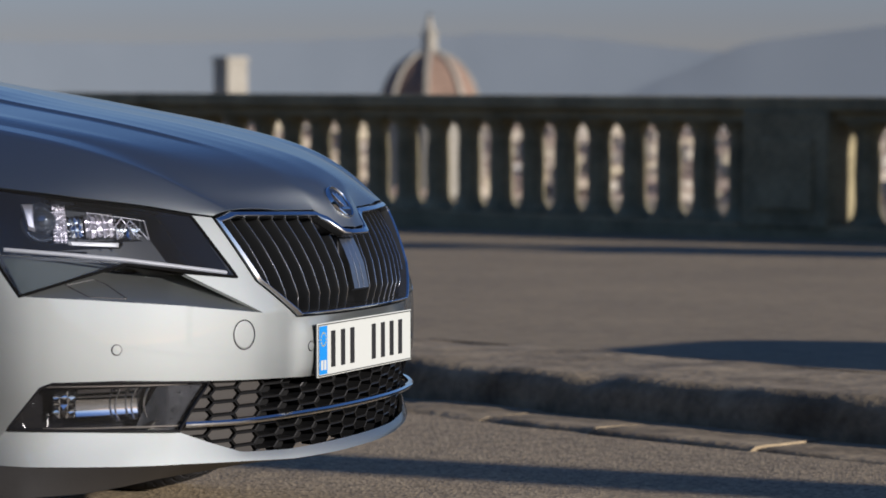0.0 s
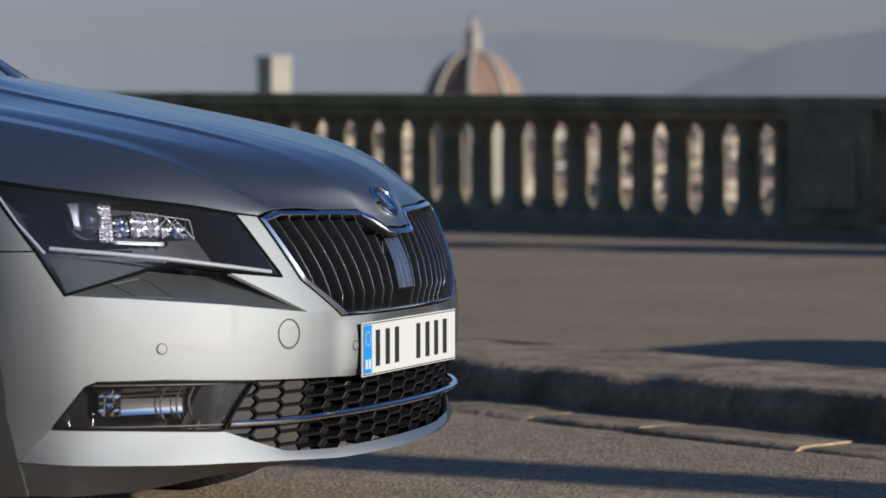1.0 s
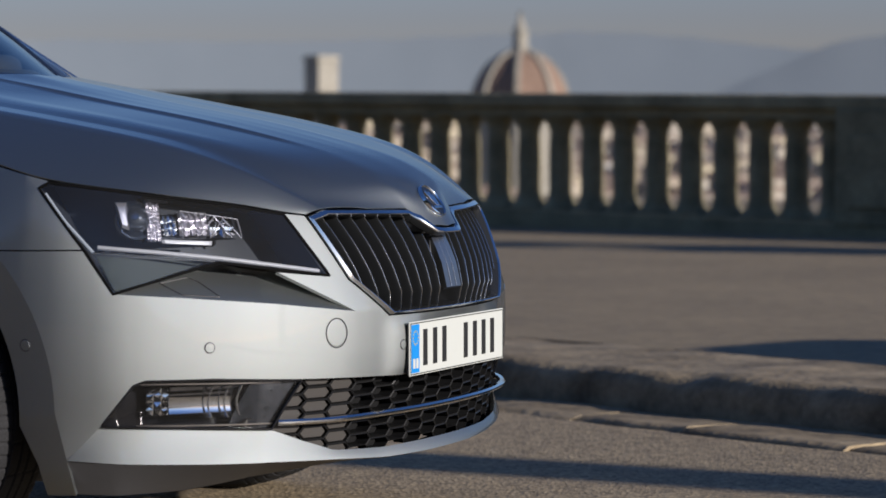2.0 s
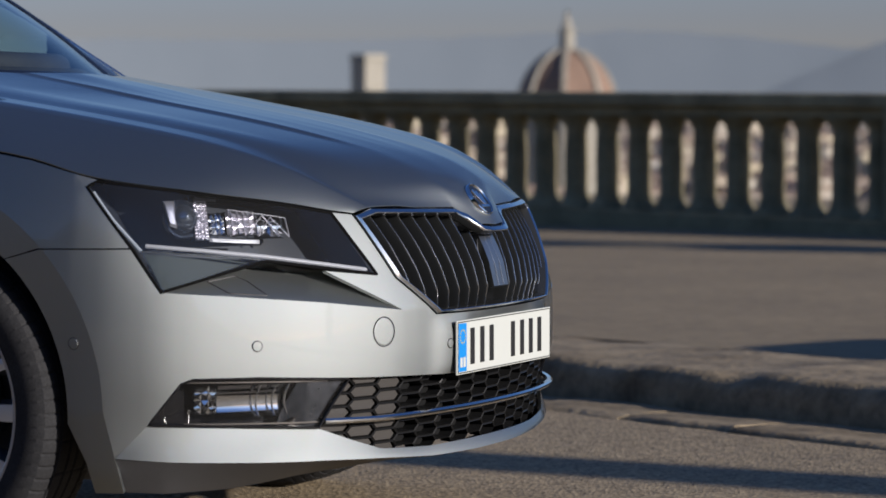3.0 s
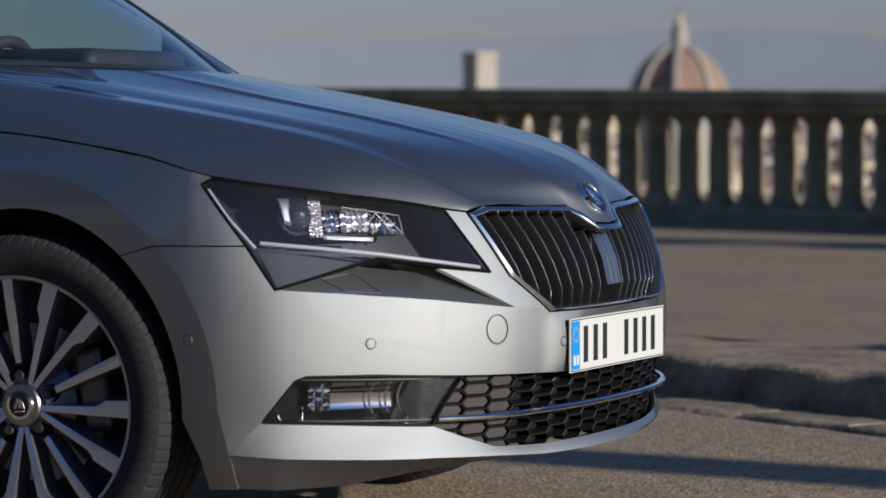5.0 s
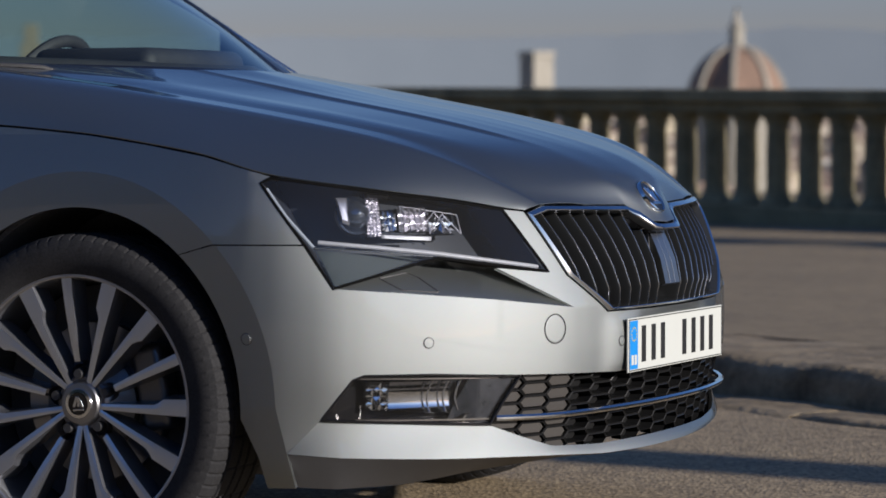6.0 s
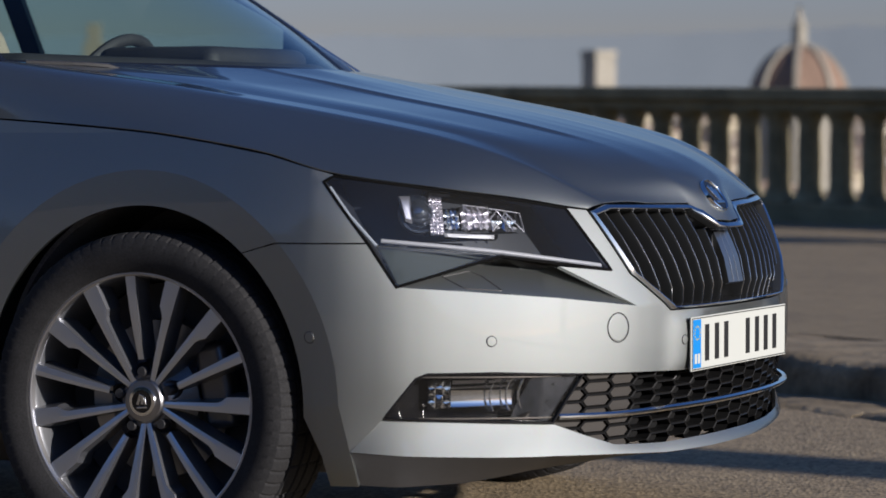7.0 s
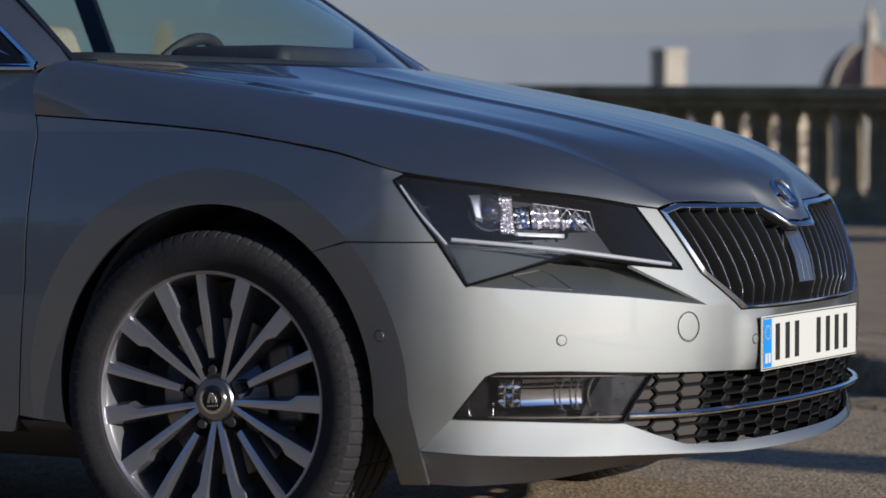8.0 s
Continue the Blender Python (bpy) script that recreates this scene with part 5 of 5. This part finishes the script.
def build_underbody():
    # dark structure behind the panels
    cabin_block("engine_bay", 0.08, 0, 0.47, (0.66, 1.06, 0.38), 0.05, VOID)
    cabin_block("underbody", -1.5, 0, 0.25, (3.6, 1.30, 0.14), 0.03, VOID)
    cabin_block("bulkhead", -0.46, 0, 0.60, (0.06, 1.62, 0.55), 0.02, VOID)
    cabin_block("radiator", 0.68, 0, 0.43, (0.08, 0.74, 0.36), 0.02, VOID)
    for arch, x in ((ARCH, 0.0), (ARCH_REAR, -2.841)):
        pts = [(-0.345, 0.20)] + [(q[0] - arch[0], q[1]) for q in arc((arch[0], 0.345, 0.372, 0.392), 180, 0)] + [(0.41, 0.20)]
        rows = np.array([[(x + 0.01 + u, y, z) for u, z in pts] for y in (-0.845, -0.75, -0.60)])
        me = grid_mesh("wheel_arch_liner", rows, 40)
        on_both("wheel_arch_liner", me, LINER, "", 0.01)
        a = panel_mesh("arch_wall", pts, lambda p: np.stack([x + 0.01 + p[:, 0], np.full(len(p), -0.60), p[:, 1]], 1), 0.1)
        on_both("arch_wall", a, LINER)


build_sides()
build_greenhouse()
build_cabin()
build_underbody()


# ---- distance: city, cathedral, hills ----
def bearing(az, dist, z):
    """A place dist metres from the camera, az degrees from +y towards +x."""
    return (3.11 + dist * math.sin(radians(az)), -5.61 + dist * math.cos(radians(az)), z)


def build_dome():
    d = thing("cathedral_dome", "red-tiled octagonal dome with white ribs and lantern", "dome")
    x, y, z = bearing(-20.21, 1450, 0)
    d.matrix_world = pose(x, y, z, 0, 0, 16)
    base, top, r0 = 14.0, 40.5, 25.0
    hs = np.linspace(0, 1, 14)
    rs = r0 * np.sqrt(np.clip(1 - (hs * 0.965) ** 2.2, 0, 1)) ** 1.05
    zs = base - 6 + (top - base + 6) * hs
    for k in range(8):
        a0, a1 = radians(45 * k), radians(45 * k + 45)
        g = np.array([[(r * math.cos(a), r * math.sin(a), h) for a in (a0, a1)] for r, h in zip(rs, zs)])
        part("dome_face", grid_mesh("dome_face", g), DOME_TILE, d)
        path = np.array([(r * math.cos(a0), r * math.sin(a0), h) for r, h in zip(rs, zs)])
        part("rib", sweep_mesh("rib", path, box_profile(2.6, 2.0), np.tile((math.cos(a0), math.sin(a0), 0.2), (len(path), 1))), MARBLE, d)
    part("drum", lathe_mesh("drum", [(26.5, -52), (26.5, base - 6), (24.5, base - 6)], 8), MARBLE, d)
    part("lantern", lathe_mesh("lantern", [(7.2, top - 3), (6.0, top - 0.5), (5.2, top + 1.5), (4.0, top + 2), (3.8, top + 9.5), (4.3, top + 10), (2.8, top + 12), (1.0, top + 18.0), (0.0, top + 18.8)], 8), MARBLE, d)
    part("orb", lathe_mesh("orb", [(0, top + 18.4), (1.1, top + 19.5), (0, top + 20.6)], 12), Mat("gilt", (0.5, 0.36, 0.12), 0.3, metal=1.0).m, d)


def build_tower():
    t = thing("bell_tower", "square pale marble bell tower in low sun", "tower")
    t.matrix_world = pose(*bearing(-24.16, 1460, 0), 0, 0, 60)
    w = 12.6
    part("shaft", block_mesh("shaft", (w, w, 88), 0.5), MARBLE, t).location = (0, 0, -8)
    part("cornice", block_mesh("cornice", (w + 0.9, w + 0.9, 3.0), 0.4), MARBLE, t).location = (0, 0, 37.6)
    for k in range(4):
        a = radians(90 * k)
        ob = part("window", block_mesh("window", (2.4, 0.5, 7.5), 0.1), VOID, t)
        ob.matrix_local = pose(math.sin(a) * (w / 2), -math.cos(a) * (w / 2), 9, 0, 0, 90 * k)


def build_city():
    """House blocks over the valley floor, joined because nobody could count them."""
    rng = random.Random(11)
    walls, roofs = ([], []), ([], [])
    for _ in range(4400):
        az, dist = rng.uniform(-48, 6), 380 + 2900 * rng.random() ** 1.1
        x, y, _ = bearing(az, dist, 0)
        w, d, h = rng.uniform(9, 26), rng.uniform(9, 18), rng.uniform(9, 20)
        if dist < 900:
            h *= 0.7
        foot = max(0.0, dist - 1200) * 0.034
        ang = rng.choice((0.55, 0.65, 0.8, 2.2)) + rng.uniform(-0.15, 0.15)
        c, s = math.cos(ang), math.sin(ang)

        def at(a, b, z):
            return (x + c * a - s * b, y + s * a + c * b, z)

        v, f = walls
        k = len(v)
        v += [at(a * w / 2, b * d / 2, z) for z in (-55 + foot, -52 + foot + h) for a, b in ((-1, -1), (1, -1), (1, 1), (-1, 1))]
        f += [(k + i, k + (i + 1) % 4, k + 4 + (i + 1) % 4, k + 4 + i) for i in range(4)]
        v, f = roofs
        k = len(v)
        z = -52 + foot + h
        v += [at(a * (w / 2 + 0.6), b * (d / 2 + 0.6), z) for a, b in ((-1, -1), (1, -1), (1, 1), (-1, 1))] + [at(-w / 2, 0, z + d * 0.17), at(w / 2, 0, z + d * 0.17)]
        f += [(k, k + 1, k + 5, k + 4), (k + 2, k + 3, k + 4, k + 5), (k + 1, k + 2, k + 5), (k + 3, k, k + 4), (k + 3, k + 2, k + 1, k)]
    q = Mat("city_plaster", (0.5, 0.45, 0.36), 0.9)
    geo = q.node("NewGeometry")
    q.color(q.ramp(geo.outputs["Random Per Island"], [(0.0, (0.58, 0.50, 0.34)), (0.3, (0.42, 0.36, 0.27)), (0.55, (0.56, 0.51, 0.42)), (0.8, (0.40, 0.32, 0.22)), (1.0, (0.5, 0.47, 0.42))]))
    city = thing("city_houses", "crowded pale and ochre houses with red roofs", "houses", kind="stuff")
    part("house_walls", mesh_of("house_walls", *walls), q.m, city)
    part("house_roofs", mesh_of("house_roofs", *roofs), TERRACOTTA, city)


def build_hills():
    # distance haze is put into the base colour of both ridges
    q = Mat("haze_tinted_hills", (0.24, 0.28, 0.33), 1.0)
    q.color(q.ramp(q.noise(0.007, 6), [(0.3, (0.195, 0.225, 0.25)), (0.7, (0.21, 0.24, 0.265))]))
    for name, dist, tops, amp in (("far_ridge", 4700, [(-60, 1.6), (-37, 1.8), (-29, 1.85), (-24.4, 1.8), (-22, 1.9), (-18.5, 2.02), (-17.5, 2.04), (-16.2, 1.86), (-15.4, 1.62), (-14, 1.5), (20, 1.5)], 5),
                                  ("near_ridge", 4400, [(-60, -0.2), (-16.6, 0.0), (-15.9, 1.40), (-15.5, 1.66), (-14.2, 1.76), (-12.5, 1.96), (-11.2, 2.16), (-8, 2.4), (20, 2.8)], 5)):
        az = np.linspace(-60, 20, 240)
        el = np.interp(az, *zip(*tops))
        el = np.convolve(np.pad(el, 6, "edge"), np.ones(13) / 13, "valid")
        rows = []
        for k, (drop, back) in enumerate(((0.0, 60), (0.35, 40), (1.0, 0))):
            rows.append([bearing(a, dist + back, -60 + (dist * math.tan(radians(e)) + 60 + amp * noise.noise((a * 1.7, 0, dist))) * (1 - drop)) for a, e in zip(az, el)])
        tagged(part("hill_backdrop", grid_mesh(name, np.array(rows)), q.m), "hill ridge behind the city, tinted blue-grey for haze", "hills", kind="structure")


LEAF = speckled("tree_leaves", (0.04, 0.06, 0.02), (0.08, 0.10, 0.035), 0.8, 0.7, 9, 0.2, 0.02)
BARK = speckled("tree_bark", (0.09, 0.07, 0.05), (0.17, 0.14, 0.10), 3, 0.9, 30, 0.6, 0.02)


def tree_meshes(seed, height, crown, trunk_r, leaves):
    """A tapered trunk with limbs, and a crown of loose leaf clumps."""
    rng = random.Random(seed)
    tv, tf, lv, lf = [], [], [], []

    def limb(a, b, r0, r1, n=9):
        a, b = Vector(a), Vector(b)
        ax = (b - a).normalized()
        s = ax.orthogonal().normalized()
        u = ax.cross(s)
        k = len(tv)
        for i, f in enumerate((0, 0.35, 0.7, 1)):
            c = a.lerp(b, f) + Vector((rng.uniform(-1, 1), rng.uniform(-1, 1), 0)) * r0 * 0.25
            r = r0 + (r1 - r0) * f
            tv.extend(c + (s * math.cos(2 * math.pi * j / n) + u * math.sin(2 * math.pi * j / n)) * r for j in range(n))
        for i in range(3):
            tf.extend((k + i * n + j, k + i * n + (j + 1) % n, k + (i + 1) * n + (j + 1) % n, k + (i + 1) * n + j) for j in range(n))

    top = height * 0.5
    limb((0, 0, -0.2), (0.1, 0, top), trunk_r, trunk_r * 0.6, 14)
    for q in range(7):
        a = q * 0.9 + rng.uniform(-0.3, 0.3)
        e = (math.cos(a) * crown * 0.7, math.sin(a) * crown * 0.7, height * rng.uniform(0.65, 0.95))
        limb((0.1, 0, top * rng.uniform(0.75, 1.0)), e, trunk_r * 0.4, trunk_r * 0.08, 7)
        for _ in range(leaves // 7):
            c = Vector(e) * rng.uniform(0.7, 1.05) + Vector((rng.gauss(0, 1), rng.gauss(0, 1), rng.gauss(0, 0.8))) * crown * 0.3
            d = Vector((rng.gauss(0, 1), rng.gauss(0, 1), rng.gauss(0, 1))).normalized() * 0.22
            w = d.orthogonal() * 0.7
            k = len(lv)
            lv.extend((c - d, c + w, c + d, c - w))
            lf.append((k, k + 1, k + 2, k + 3))
    return mesh_of("trunk", tv, tf, 50), mesh_of("crown", lv, lf, 50)


def build_trees():
    # unseen additions: a tree that shades the road, a wooded bank that darkens reflections
    t = thing("tree", "unseen street tree added for its trunk's shadow on the road", "tree", at=(12.0, -0.02, 0))
    a, b = tree_meshes(3, 15, 3.0, 0.235, 2600)
    part("trunk", a, BARK, t)
    part("crown", b, LEAF, t)
    # unseen trees, added behind the camera to darken reflections and block low sky
    wood = thing("unseen_woods", "unseen dark trees added behind the camera to darken reflections", "trees", kind="stuff")
    us = np.linspace(-120, 60, 46)
    g = np.array([[(u, y, h * (1 + 0.25 * noise.noise((u * 0.05, y * 0.05, 2)))) for u in us] for y, h in ((-26, -0.05), (-30, 1.5), (-36, 5.5), (-46, 9.5), (-70, 14.0), (-140, 16.0))])
    # unseen bank, added to close off the low sky between the trees
    tagged(part("hillside", grid_mesh("hillside", g, 60, flip=True), EARTH), "unseen dark bank added behind the camera to block low sky", "hillside", kind="structure")
    shapes = [tree_meshes(20 + k, 13, 4.2, 0.3, 2600) for k in range(3)]
    rng = random.Random(8)
    for k in range(46):
        x = -75 + k * 2.5 + rng.uniform(-1, 1)
        y = -30 - 0.25 * abs(x) * 0 + rng.uniform(-9, 3)
        s = rng.uniform(0.5, 0.85)
        for me, name, mat in zip(shapes[k % 3], ("trunk", "crown"), (BARK, LEAF)):
            ob = part(name, me, mat, wood)
            ob.matrix_local = pose(x, y, 0, 0, 0, rng.uniform(0, 360)) @ Matrix.Scale(s, 4)


def build_shadow_casters():
    # unseen post, added to cast the thin far shadow across the pavement
    post = thing("shadow_post", "unseen lamp post added to cast a long shadow across the pavement", "street lamp", at=(11.6, 10.3, PAVE))
    part("foot", block_mesh("foot", (1.5, 1.5, 1.2), 0.05), STONE, post).location = (0, 0, 0.6)
    part("pole", lathe_mesh("pole", [(0.62, 1.2), (0.58, 1.4), (0.55, 3.6), (0.62, 3.65), (0.0, 3.7)], 20), PLASTIC, post)
    part("lantern", lathe_mesh("lantern", [(0.0, 3.7), (0.40, 3.7), (0.52, 4.1), (0.10, 4.25), (0.0, 4.3)], 8), glass("lamp_glass", (0.9, 0.9, 0.85)), post)
    # unseen block, added to cast the rounded shadow on the pavement
    box = thing("planter", "unseen rounded stone block added to cast a shadow on the pavement", "planter", at=(4.35, 3.50, PAVE))
    ob = part("bowl", block_mesh("bowl", (1.1, 1.1, 1.02), 0.28, 5), STONE, box)
    ob.location = (0, 0, 0.49)
    ob.rotation_euler = (0, 0, radians(-27))


def build_palace_tower():
    t = thing("palace_tower", "slim brown stone tower with a crenellated head", "tower")
    t.matrix_world = pose(*bearing(-34.14, 1250, 0), 0, 0, 30)
    stone = Mat("brown_stone", (0.34, 0.26, 0.18), 0.9).m
    part("shaft", block_mesh("shaft", (6.5, 6.5, 78), 0.3), stone, t).location = (0, 0, -8)
    part("gallery", block_mesh("gallery", (9.0, 9.0, 8), 0.4), stone, t).location = (0, 0, 33)
    part("belfry", block_mesh("belfry", (6.0, 6.0, 8), 0.4), stone, t).location = (0, 0, 41)


build_trees()
build_palace_tower()
build_shadow_casters()
build_city()
build_dome()
build_tower()
build_hills()
